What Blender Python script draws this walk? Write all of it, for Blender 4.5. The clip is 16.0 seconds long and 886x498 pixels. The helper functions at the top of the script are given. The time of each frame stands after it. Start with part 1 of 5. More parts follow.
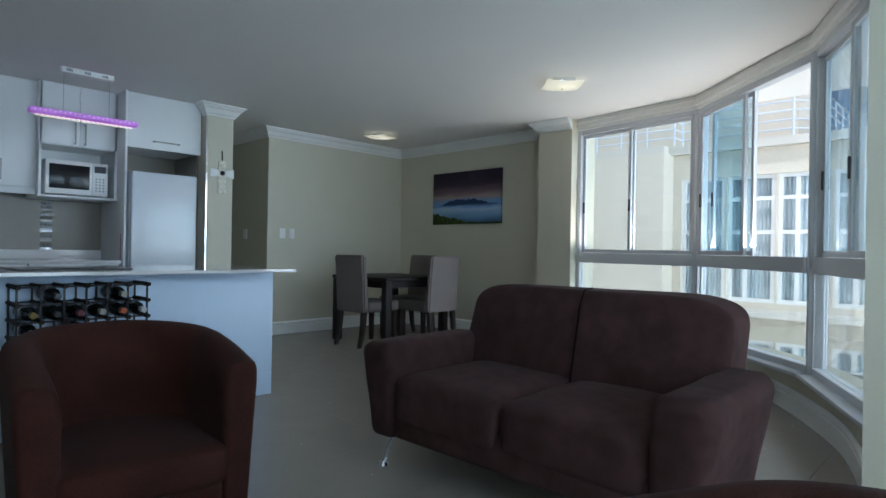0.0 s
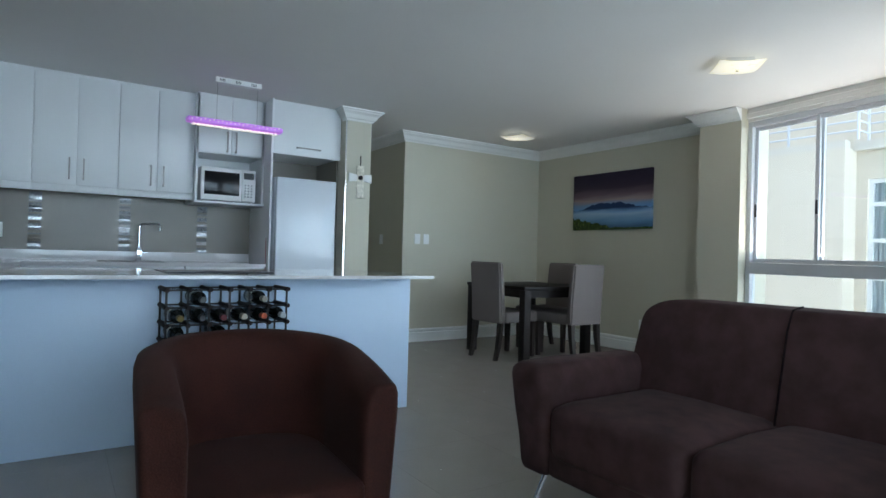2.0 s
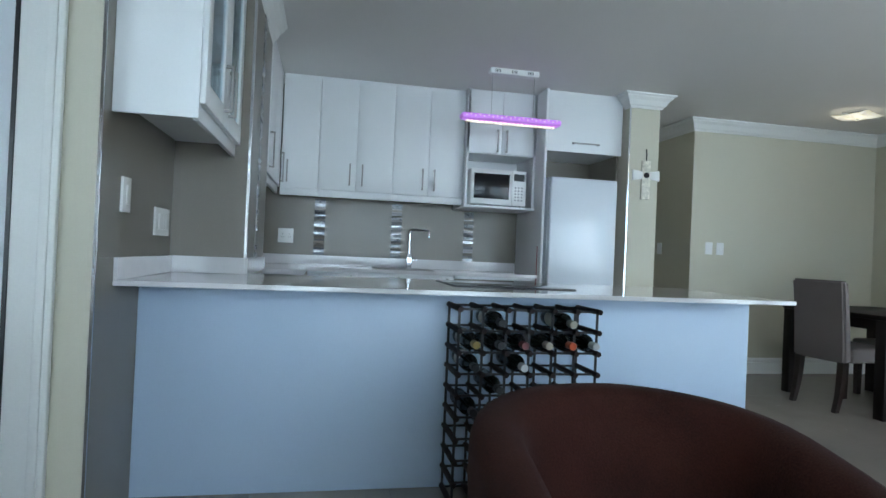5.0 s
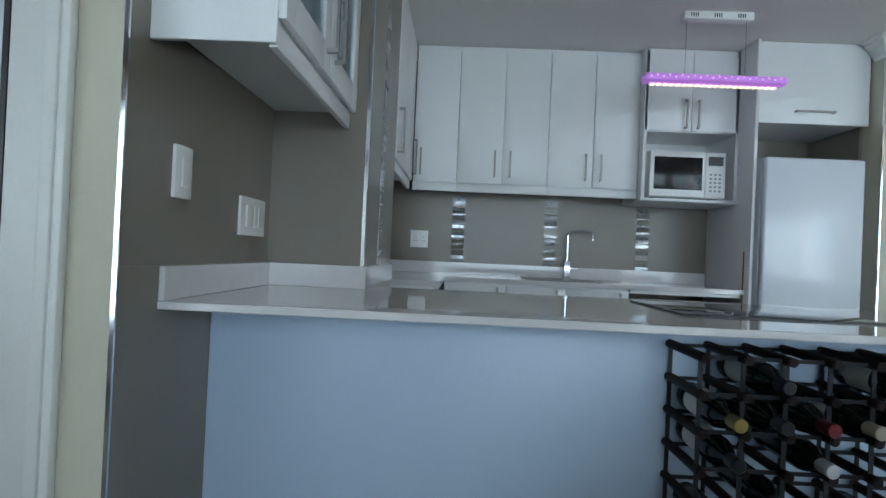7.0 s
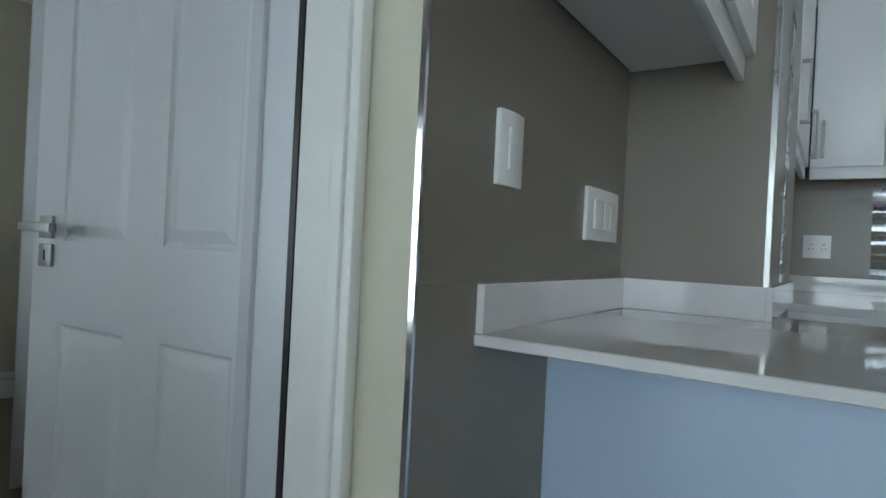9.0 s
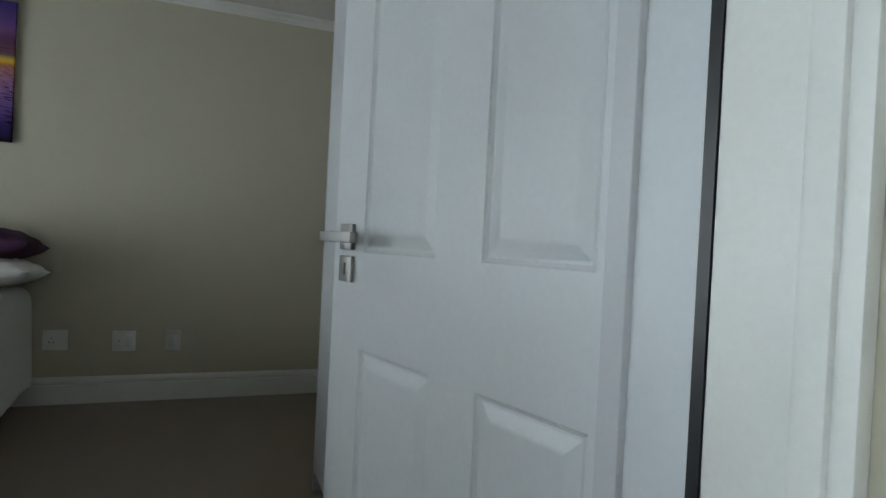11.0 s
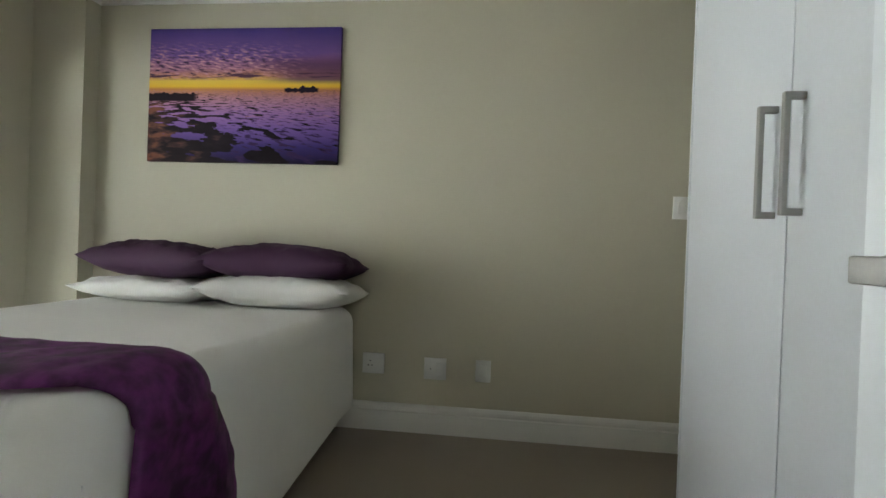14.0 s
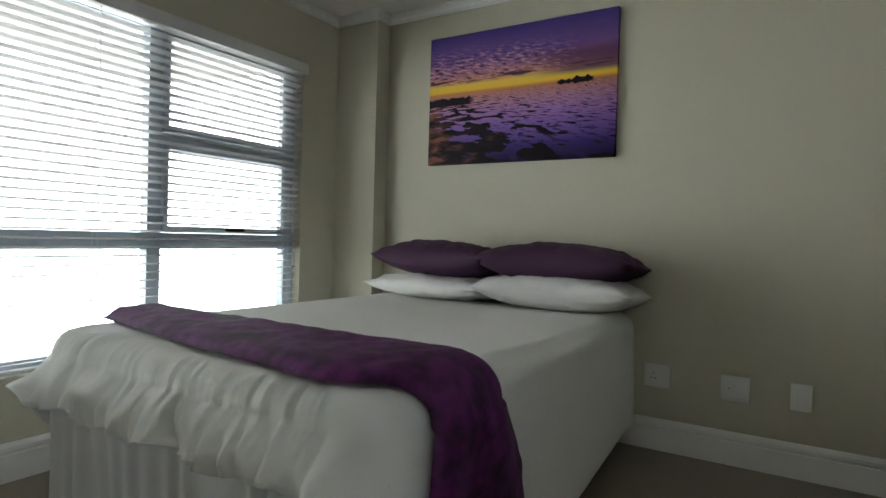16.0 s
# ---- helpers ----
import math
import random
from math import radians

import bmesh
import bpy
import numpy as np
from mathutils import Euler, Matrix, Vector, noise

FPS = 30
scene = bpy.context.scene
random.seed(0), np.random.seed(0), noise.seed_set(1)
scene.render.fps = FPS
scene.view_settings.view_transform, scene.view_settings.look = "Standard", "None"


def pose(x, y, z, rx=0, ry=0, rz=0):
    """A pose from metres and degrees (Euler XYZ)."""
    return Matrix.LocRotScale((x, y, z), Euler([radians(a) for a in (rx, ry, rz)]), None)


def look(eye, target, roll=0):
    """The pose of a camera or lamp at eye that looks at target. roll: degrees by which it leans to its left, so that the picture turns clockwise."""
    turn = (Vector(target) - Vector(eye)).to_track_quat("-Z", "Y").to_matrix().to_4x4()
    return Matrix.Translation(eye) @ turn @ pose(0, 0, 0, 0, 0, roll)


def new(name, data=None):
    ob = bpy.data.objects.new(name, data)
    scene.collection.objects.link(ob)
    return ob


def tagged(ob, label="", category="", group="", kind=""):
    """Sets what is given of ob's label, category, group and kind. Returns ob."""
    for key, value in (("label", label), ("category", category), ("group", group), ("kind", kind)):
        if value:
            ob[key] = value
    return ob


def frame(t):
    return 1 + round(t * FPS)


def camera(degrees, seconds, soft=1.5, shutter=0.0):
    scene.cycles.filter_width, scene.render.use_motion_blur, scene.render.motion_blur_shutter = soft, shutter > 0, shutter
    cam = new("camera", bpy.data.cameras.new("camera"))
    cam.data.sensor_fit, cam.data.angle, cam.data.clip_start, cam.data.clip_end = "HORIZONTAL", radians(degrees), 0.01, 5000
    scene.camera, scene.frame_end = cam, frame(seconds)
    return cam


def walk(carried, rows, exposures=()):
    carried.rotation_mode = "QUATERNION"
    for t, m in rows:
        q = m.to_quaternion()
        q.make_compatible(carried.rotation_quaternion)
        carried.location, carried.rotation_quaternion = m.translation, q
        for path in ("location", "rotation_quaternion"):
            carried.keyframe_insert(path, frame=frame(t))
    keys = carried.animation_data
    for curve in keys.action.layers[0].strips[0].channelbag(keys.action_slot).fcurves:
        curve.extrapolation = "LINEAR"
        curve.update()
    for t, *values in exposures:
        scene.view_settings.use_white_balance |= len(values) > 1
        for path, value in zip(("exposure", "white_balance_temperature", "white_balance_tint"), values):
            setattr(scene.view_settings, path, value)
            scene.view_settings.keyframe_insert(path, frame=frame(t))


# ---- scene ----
cam = camera(74.46, 16.0)
PATH = [
    (0.0, 0.521, 0.075, 1.068, 43.78, 0.04, -1.00),
    (0.5, 0.422, 0.126, 1.065, 44.41, 0.18, -1.09),
    (1.0, 0.344, 0.150, 1.064, 45.89, 0.31, -1.16),
    (1.5, 0.261, 0.188, 1.067, 49.83, 0.36, -1.36),
    (2.0, 0.168, 0.233, 1.061, 56.27, 0.46, -1.60),
    (2.5, 0.104, 0.243, 1.058, 61.77, 0.47, -1.82),
    (3.0, 0.063, 0.215, 1.066, 66.53, 0.33, -1.95),
    (3.5, -0.066, 0.191, 1.045, 70.97, 0.37, -2.11),
    (4.0, -0.249, 0.152, 1.057, 74.52, 0.37, -2.30),
    (6.5, -1.414, 0.160, 1.067, 86.38, 0.56, -2.68),
    (7.0, -1.634, 0.118, 1.058, 91.73, 0.48, -2.62),
    (7.5, -1.833, 0.045, 1.064, 97.92, 0.40, -2.23),
    (8.0, -1.982, -0.015, 1.059, 105.09, 0.47, -2.55),
    (8.5, -2.121, -0.068, 1.064, 115.58, -0.11, -2.72),
    (9.0, -2.169, -0.108, 1.054, 123.94, -0.10, -2.86),
    (9.5, -2.209, -0.168, 1.056, 130.85, -0.16, -2.75),
    (10.0, -2.249, -0.284, 1.058, 136.84, -0.49, -2.93),
    (12.5, -2.400, -0.856, 1.048, 162.20, -0.21, -2.59),
    (13.0, -2.411, -0.989, 1.061, 165.50, -0.23, -2.63),
    (13.5, -2.398, -1.128, 1.047, 170.44, -0.05, -2.36),
    (14.0, -2.413, -1.237, 1.063, 177.23, -0.42, -2.13),
    (14.5, -2.392, -1.311, 1.065, 183.68, -0.57, -2.03),
    (15.0, -2.350, -1.353, 1.056, 189.75, -0.76, -1.85),
    (15.5, -2.307, -1.391, 1.053, 196.55, -1.17, -1.87),
    (16.0, -2.268, -1.415, 1.047, 201.78, -1.15, -1.64),
]
walk(cam, [(t, pose(x, y, z, 90 + pitch, roll, yaw)) for t, x, y, z, yaw, pitch, roll in PATH],
     exposures=[(0.0, -0.92, 5650, 8), (1.5, -0.82, 5650, 8), (2.5, -0.36, 5750, 8), (4.0, -0.27, 5800, 8), (7.0, -0.61, 6000, 9), (8.5, -0.62, 6200, 9), (10.0, -0.44, 6350, 10), (12.5, -0.15, 6850, 11), (13.3, 0.13, 7100, 12), (14.0, 0.48, 7250, 12), (14.5, 0.53, 7250, 12), (15.2, 0.27, 7050, 12), (16.0, 0.02, 6950, 12)])

# ---- world, sun, window light ----
world = bpy.data.worlds.new("world")
scene.world = world
world.use_nodes = True
wn = world.node_tree
sky = wn.nodes.new("ShaderNodeTexSky")
sky.sky_type = "NISHITA"
sky.sun_disc = False
SUN_EL, SUN_AZ = 58.0, 215.0          # degrees; azimuth of the sun, clockwise from +y
sky.sun_elevation, sky.sun_rotation = radians(SUN_EL), radians(SUN_AZ)
wn.links.new(sky.outputs[0], wn.nodes["Background"].inputs[0])
wn.nodes["Background"].inputs[1].default_value = 0.15
sun = new("sun", bpy.data.lights.new("sun", "SUN"))
sun.data.energy, sun.data.angle, sun.data.color = 4.4, radians(0.5), (1.0, 0.95, 0.88)
sdir = Vector((math.sin(radians(SUN_AZ)) * math.cos(radians(SUN_EL)), math.cos(radians(SUN_AZ)) * math.cos(radians(SUN_EL)), math.sin(radians(SUN_EL))))
sun.matrix_world = look(sdir * 30, (0, 0, 0))


def window_light(name, eye, target, w, h, watts, color):
    """An area lamp in a window opening, for the sky's light or added fill."""
    lamp = new(name, bpy.data.lights.new(name, "AREA"))
    lamp.data.shape, lamp.data.size, lamp.data.size_y = "RECTANGLE", w, h
    lamp.data.energy, lamp.data.color = watts, color
    lamp.matrix_world = look(eye, target)
    return lamp


window_light("sea_window_light", (2.36, 1.0, 1.35), (0, 1.0, 1.25), 3.0, 2.0, 34, (0.50, 0.76, 1.0))
# added fill in the bay's openings: lights the ceiling as if off sunlit ledges
for lx, ly, yaw in ((-2.12, 5.60, -8.0), (-0.90, 4.98, -43.0)):
    bay = window_light("bay_fill_lamp", (lx, ly, 1.13), (lx, ly, 2.4), 1.1, 0.08, 21, (1.0, 0.88, 0.74))
    bay.matrix_world = pose(lx, ly, 1.13, 180, 0, yaw)

# ---- materials ----


def mat(name, color, rough=0.5, vary=0.06, scale=6.0, bump=0.05, fine=120.0, metal=0.0, coat=0.0, sheen=0.0, spec=0.5, span=0.4):
    m = bpy.data.materials.new(name)
    m.use_nodes = True
    nt = m.node_tree
    b = nt.nodes["Principled BSDF"]
    tc = nt.nodes.new("ShaderNodeTexCoord")
    n1, n2 = nt.nodes.new("ShaderNodeTexNoise"), nt.nodes.new("ShaderNodeTexNoise")
    n1.inputs["Scale"].default_value, n2.inputs["Scale"].default_value = scale, fine
    n1.inputs["Detail"].default_value, n2.inputs["Detail"].default_value = 4, 3
    for n in (n1, n2):
        nt.links.new(tc.outputs["Object"], n.inputs["Vector"])
    add = nt.nodes.new("ShaderNodeMath")
    add.operation = "ADD"
    nt.links.new(n1.outputs["Fac"], add.inputs[0])
    nt.links.new(n2.outputs["Fac"], add.inputs[1])
    ramp = nt.nodes.new("ShaderNodeMapRange")
    ramp.inputs["From Min"].default_value, ramp.inputs["From Max"].default_value = 1 - span, 1 + span
    ramp.inputs["To Min"].default_value, ramp.inputs["To Max"].default_value = 1 - vary, 1 + vary
    nt.links.new(add.outputs[0], ramp.inputs["Value"])
    mul = nt.nodes.new("ShaderNodeVectorMath")
    mul.operation = "SCALE"
    mul.inputs[0].default_value = color[:3]
    nt.links.new(ramp.outputs[0], mul.inputs["Scale"])
    nt.links.new(mul.outputs[0], b.inputs["Base Color"])
    rr = nt.nodes.new("ShaderNodeMapRange")
    rr.inputs["To Min"].default_value, rr.inputs["To Max"].default_value = rough * 0.85, min(1, rough * 1.15)
    nt.links.new(n1.outputs["Fac"], rr.inputs["Value"])
    nt.links.new(rr.outputs[0], b.inputs["Roughness"])
    b.inputs["Metallic"].default_value = metal
    b.inputs["Specular IOR Level"].default_value = spec
    b.inputs["Coat Weight"].default_value = coat
    b.inputs["Coat Roughness"].default_value = 0.08
    b.inputs["Sheen Weight"].default_value = sheen
    if bump:
        bp = nt.nodes.new("ShaderNodeBump")
        bp.inputs["Strength"].default_value, bp.inputs["Distance"].default_value = bump, 0.004
        nt.links.new(n2.outputs["Fac"], bp.inputs["Height"])
        nt.links.new(bp.outputs[0], b.inputs["Normal"])
    return m


def glow(name, color, strength):
    m = bpy.data.materials.new(name)
    m.use_nodes = True
    b = m.node_tree.nodes["Principled BSDF"]
    b.inputs["Base Color"].default_value = (*color, 1)
    b.inputs["Emission Color"].default_value = (*color, 1)
    b.inputs["Emission Strength"].default_value = strength
    return m


def pane_glass(name, tint=(0.93, 0.97, 0.98), gloss=0.8):
    """Thin window glass: clear, with a Fresnel reflection."""
    m = bpy.data.materials.new(name)
    m.use_nodes = True
    nt = m.node_tree
    nt.nodes.clear()
    out, mix = nt.nodes.new("ShaderNodeOutputMaterial"), nt.nodes.new("ShaderNodeMixShader")
    tr, gl, fr = nt.nodes.new("ShaderNodeBsdfTransparent"), nt.nodes.new("ShaderNodeBsdfGlossy"), nt.nodes.new("ShaderNodeLayerWeight")
    tr.inputs["Color"].default_value = (*tint, 1)
    gl.inputs["Roughness"].default_value = 0.01
    fr.inputs["Blend"].default_value = 0.5
    pw = nt.nodes.new("ShaderNodeMath")
    pw.operation = "POWER"
    pw.inputs[1].default_value = 4.5
    nt.links.new(fr.outputs["Facing"], pw.inputs[0])
    sc = nt.nodes.new("ShaderNodeMath")
    sc.operation = "MULTIPLY_ADD"
    sc.inputs[1].default_value = gloss
    sc.inputs[2].default_value = 0.035
    sc.use_clamp = True
    nt.links.new(pw.outputs[0], sc.inputs[0])
    nt.links.new(sc.outputs[0], mix.inputs[0])
    nt.links.new(tr.outputs[0], mix.inputs[1])
    nt.links.new(gl.outputs[0], mix.inputs[2])
    nt.links.new(mix.outputs[0], out.inputs[0])
    return m


M_WALL = mat("cream_wall_paint", (0.56, 0.53, 0.425), 0.55, 0.035, 1.5, 0.08, 220)
M_CEIL = mat("ceiling_paint", (0.79, 0.775, 0.755), 0.8, 0.03, 1.2, 0.10, 160)
M_TRIM = mat("white_trim_paint", (0.78, 0.78, 0.76), 0.35, 0.03, 4, 0.03)
M_DOOR = mat("white_door_paint", (0.69, 0.72, 0.76), 0.38, 0.03, 2.5, 0.03, 90)
M_FLOOR = mat("porcelain_floor_tile", (0.27, 0.245, 0.215), 0.26, 0.06, 3.5, 0.02, 90)
M_GROUT = mat("floor_grout", (0.25, 0.228, 0.20), 0.7)
M_FLOORB = mat("taupe_bedroom_floor", (0.25, 0.212, 0.172), 0.45, 0.06, 3.5, 0.03, 140)
M_CAB = mat("white_cabinet_foil", (0.76, 0.77, 0.78), 0.32, 0.02, 3, 0.02)
M_WARD = mat("white_wardrobe_foil", (0.62, 0.64, 0.68), 0.40, 0.03, 2.5, 0.03)
M_FRIDGE = mat("glossy_white_enamel", (0.70, 0.74, 0.80), 0.22, 0.02, 2, 0.02, coat=0.4)
M_PANEL = mat("pale_blue_white_panel", (0.47, 0.575, 0.725), 0.35, 0.03, 2, 0.02)
M_STONE = mat("white_quartz_top", (0.66, 0.64, 0.65), 0.05, 0.04, 20, 0.0, 260, coat=0.3)
M_GREY = mat("grey_wall_tile", (0.205, 0.182, 0.150), 0.30, 0.05, 3, 0.02)
M_CHROME = mat("chrome", (0.80, 0.81, 0.83), 0.10, 0.02, 4, 0.0, metal=1.0)
M_STEEL = mat("brushed_steel", (0.36, 0.35, 0.335), 0.50, 0.06, 8, 0.05, 300, metal=1.0)
M_ALU = mat("pale_aluminium", (0.60, 0.62, 0.66), 0.38, 0.03, 4, 0.02)
M_BLACK = mat("black_plastic", (0.015, 0.015, 0.017), 0.35, 0.1, 10, 0.02)
M_HOB = mat("black_glass", (0.006, 0.006, 0.007), 0.05, 0.05, 5, 0.0)
M_OVEN = mat("smoked_oven_glass", (0.008, 0.008, 0.010), 0.16, 0.05, 5, 0.0, spec=0.3)
M_SOFA = mat("brown_suede", (0.050, 0.025, 0.024), 0.85, 0.25, 4.5, 0.15, 13, sheen=0.02, spec=0.1, span=0.22)
M_SEAM = mat("dark_brown_stitching", (0.014, 0.008, 0.008), 0.9, 0.1, 20, 0.1, spec=0.05)
M_TUB = mat("rust_brown_suede", (0.036, 0.0115, 0.0084), 0.85, 0.36, 5, 0.25, 240, sheen=0.02, spec=0.1, span=0.25)
M_CHAIR = mat("taupe_fabric", (0.175, 0.145, 0.135), 0.75, 0.10, 5, 0.25, 420, sheen=0.02)
M_DARK = mat("dark_stained_wood", (0.012, 0.008, 0.007), 0.50, 0.25, 8, 0.06, 60, spec=0.25)
M_LEG = mat("walnut_stained_leg", (0.020, 0.011, 0.009), 0.40, 0.25, 8, 0.06, 60)
M_RACK = mat("rack_wood", (0.018, 0.009, 0.008), 0.6, 0.3, 14, 0.08, 80, spec=0.2)
M_RACKM = mat("rack_steel", (0.018, 0.017, 0.020), 0.45, 0.1, 14, 0.02, metal=0.3)
M_BOTTLE = mat("dark_bottle_glass", (0.006, 0.008, 0.006), 0.22, 0.1, 6, 0.0)
M_WHITE = mat("white_plastic", (0.80, 0.80, 0.79), 0.30, 0.02, 10, 0.01)
M_SHEET = mat("white_cotton", (0.78, 0.775, 0.76), 0.85, 0.03, 4, 0.20, 380, sheen=0.02)
M_SKIRT = mat("grey_white_valance_cotton", (0.72, 0.72, 0.74), 0.85, 0.04, 4, 0.2, 380)
M_PURPLE = mat("aubergine_satin", (0.058, 0.022, 0.056), 0.72, 0.12, 6, 0.10, 260, sheen=0.01, spec=0.25)
M_THROW = mat("purple_plush", (0.175, 0.034, 0.180), 0.60, 0.45, 7, 0.30, 22, sheen=0.05, span=0.20)
M_SLAT = mat("white_blind_slat", (0.70, 0.70, 0.70), 0.45, 0.02, 6, 0.02)
M_FACADE = mat("tan_render", (0.66, 0.595, 0.49), 0.85, 0.06, 0.6, 0.15, 30)
M_SLAB = mat("pale_concrete_band", (0.62, 0.58, 0.51), 0.8, 0.06, 1.0, 0.1, 30)
M_CURTAIN = mat("white_net_curtain", (0.75, 0.75, 0.76), 0.9, 0.05, 3, 0.1)
M_RUG = mat("cream_shag", (0.55, 0.50, 0.42), 0.95, 0.2, 40, 0.6, 200)
M_GLASS = pane_glass("window_glass")
M_TINT = pane_glass("blue_tinted_window_glass", (0.80, 0.89, 0.93), 0.9)
M_FROST = pane_glass("tinted_glass", (0.80, 0.90, 0.95), 0.9)
M_MIRROR = mat("mirror_mosaic", (0.48, 0.50, 0.52), 0.24, 0.35, 30, 0.05, 60, metal=0.6)
M_MOSDARK = mat("dark_glass_mosaic", (0.16, 0.16, 0.165), 0.28, 0.4, 30, 0.05, 60, metal=0.4)
M_LED = glow("warm_led_strip", (1.0, 0.84, 0.56), 1.9)
M_ACRYLIC = glow("violet_lit_acrylic", (0.60, 0.24, 0.80), 0.46)
M_BUBBLE = glow("lit_pink_bubble", (1.0, 0.55, 0.95), 0.9)


def crackled_shade():
    """Lit frosted glass with clear and opaque flecks fused into it."""
    m = glow("crackled_lit_glass", (1.0, 0.95, 0.80), 0.4)
    nt = m.node_tree
    tc, vor, mr = nt.nodes.new("ShaderNodeTexCoord"), nt.nodes.new("ShaderNodeTexVoronoi"), nt.nodes.new("ShaderNodeMapRange")
    vor.inputs["Scale"].default_value = 26
    nt.links.new(tc.outputs["Object"], vor.inputs["Vector"])
    mr.inputs["From Min"].default_value, mr.inputs["From Max"].default_value = 0.1, 0.75
    mr.inputs["To Min"].default_value, mr.inputs["To Max"].default_value = 0.75, 0.10
    nt.links.new(vor.outputs["Distance"], mr.inputs["Value"])
    nt.links.new(mr.outputs[0], nt.nodes["Principled BSDF"].inputs["Emission Strength"])
    return m


M_SHADE = crackled_shade()

# the bedroom lies turned against the living room
ROOM = Matrix.Translation((-2.765, -1.565, 0)) @ Matrix.Rotation(radians(-10.3), 4, "Z") @ Matrix.Translation((2.765, 1.545, 0))

# ---- mesh helpers ----


def box(bm, x0, y0, z0, x1, y1, z1, bevel=0.0, seg=2):
    v = [bm.verts.new((x, y, z)) for x in (x0, x1) for y in (y0, y1) for z in (z0, z1)]
    fs = [bm.faces.new([v[i] for i in q]) for q in ((0, 1, 3, 2), (4, 6, 7, 5), (0, 4, 5, 1), (2, 3, 7, 6), (0, 2, 6, 4), (1, 5, 7, 3))]
    if bevel:
        es = list({e for f in fs for e in f.edges})
        bmesh.ops.bevel(bm, geom=es, offset=bevel, segments=seg, affect="EDGES", profile=0.5)
    return v


def rod(bm, a, b, r, r2=None, n=10):
    a, b = Vector(a), Vector(b)
    d = b - a
    q = d.to_track_quat("Z", "Y").to_matrix().to_4x4()
    bmesh.ops.create_cone(bm, cap_ends=True, segments=n, radius1=r, radius2=r if r2 is None else r2, depth=d.length,
                          matrix=Matrix.Translation((a + b) / 2) @ q)


def tube(bm, pts, r, n=8):
    """A round bar bent through the points."""
    pts = [Vector(p) for p in pts]
    rings = []
    up = Vector((0.31, 0.17, 0.93))
    for i, p in enumerate(pts):
        d = (pts[min(i + 1, len(pts) - 1)] - pts[max(i - 1, 0)]).normalized()
        a = d.cross(up).normalized()
        b = d.cross(a)
        rings.append([bm.verts.new(p + r * (math.cos(2 * math.pi * k / n) * a + math.sin(2 * math.pi * k / n) * b)) for k in range(n)])
    for r0, r1 in zip(rings, rings[1:]):
        for k in range(n):
            bm.faces.new((r0[k], r0[(k + 1) % n], r1[(k + 1) % n], r1[k]))
    bm.faces.new(rings[0])
    bm.faces.new(rings[-1][::-1])


def lathe(bm, profile, n=16):
    """profile: (radius, height) pairs turned round z."""
    rings = [[bm.verts.new((r * math.cos(2 * math.pi * k / n), r * math.sin(2 * math.pi * k / n), z)) for k in range(n)] for r, z in profile]
    for a, b in zip(rings, rings[1:]):
        for k in range(n):
            bm.faces.new((a[k], a[(k + 1) % n], b[(k + 1) % n], b[k]))
    bm.faces.new(rings[0][::-1])
    bm.faces.new(rings[-1])


def sheet(bm, nu, nv, fn):
    """A grid of nu x nv points; fn(u, v) with u, v in 0..1 gives the place."""
    g = [[bm.verts.new(fn(i / (nu - 1), j / (nv - 1))) for j in range(nv)] for i in range(nu)]
    for i in range(nu - 1):
        for j in range(nv - 1):
            bm.faces.new((g[i][j], g[i + 1][j], g[i + 1][j + 1], g[i][j + 1]))
    return g


def sweep(bm, path, profile, closed_ends=True):
    """profile: (out, z) points; out is to the left of the path's direction."""
    path = [Vector((p[0], p[1])) for p in path]
    rings = []
    for i, p in enumerate(path):
        d0 = (p - path[i - 1]).normalized() if i else (path[1] - p).normalized()
        d1 = (path[i + 1] - p).normalized() if i < len(path) - 1 else d0
        n0, n1 = Vector((-d0.y, d0.x)), Vector((-d1.y, d1.x))
        m = (n0 + n1).normalized()
        m = m / max(0.3, m.dot(n0))
        rings.append([bm.verts.new((p.x + m.x * o, p.y + m.y * o, z)) for o, z in profile])
    for a, b in zip(rings, rings[1:]):
        for k in range(len(profile)):
            bm.faces.new((a[k], b[k], b[(k + 1) % len(profile)], a[(k + 1) % len(profile)]))
    if closed_ends:
        bm.faces.new(rings[0][::-1])
        bm.faces.new(rings[-1])


def finish(bm, name, material, smooth=False, angle=40):
    bmesh.ops.recalc_face_normals(bm, faces=bm.faces)
    me = bpy.data.meshes.new(name)
    bm.to_mesh(me)
    bm.free()
    me.materials.append(material)
    if smooth:
        me.shade_smooth()
        me.set_sharp_from_angle(angle=radians(angle))
    return me


def solid(name, bm, material, label="", category="", kind="structure", smooth=False, m=None):
    """A top-level mesh in world coordinates, or in those of m."""
    ob = new(name, finish(bm, name, material, smooth))
    if m is not None:
        ob.matrix_world = m
    return tagged(ob, label, category, "", kind)


def thing(name, m, label, category, group=""):
    ob = new(name)
    ob.empty_display_size = 0.1
    ob.matrix_world = m
    return tagged(ob, label, category, group)


def part(name, bm, material, parent, label="", smooth=True, angle=40):
    ob = new(name, finish(bm, name, material, smooth, angle))
    ob.parent = parent
    return tagged(ob, label) if label else ob


def piece(name, boxes, material, parent, label="", bevel=0.0, seg=2):
    bm = bmesh.new()
    for b in boxes:
        box(bm, *b, bevel=bevel, seg=seg)
    return part(name, bm, material, parent, label)


def slab(name, boxes, material, label="", category="", kind="structure", bevel=0.0, m=None):
    bm = bmesh.new()
    for b in boxes:
        box(bm, *b, bevel=bevel)
    return solid(name, bm, material, label, category, kind, m=m)


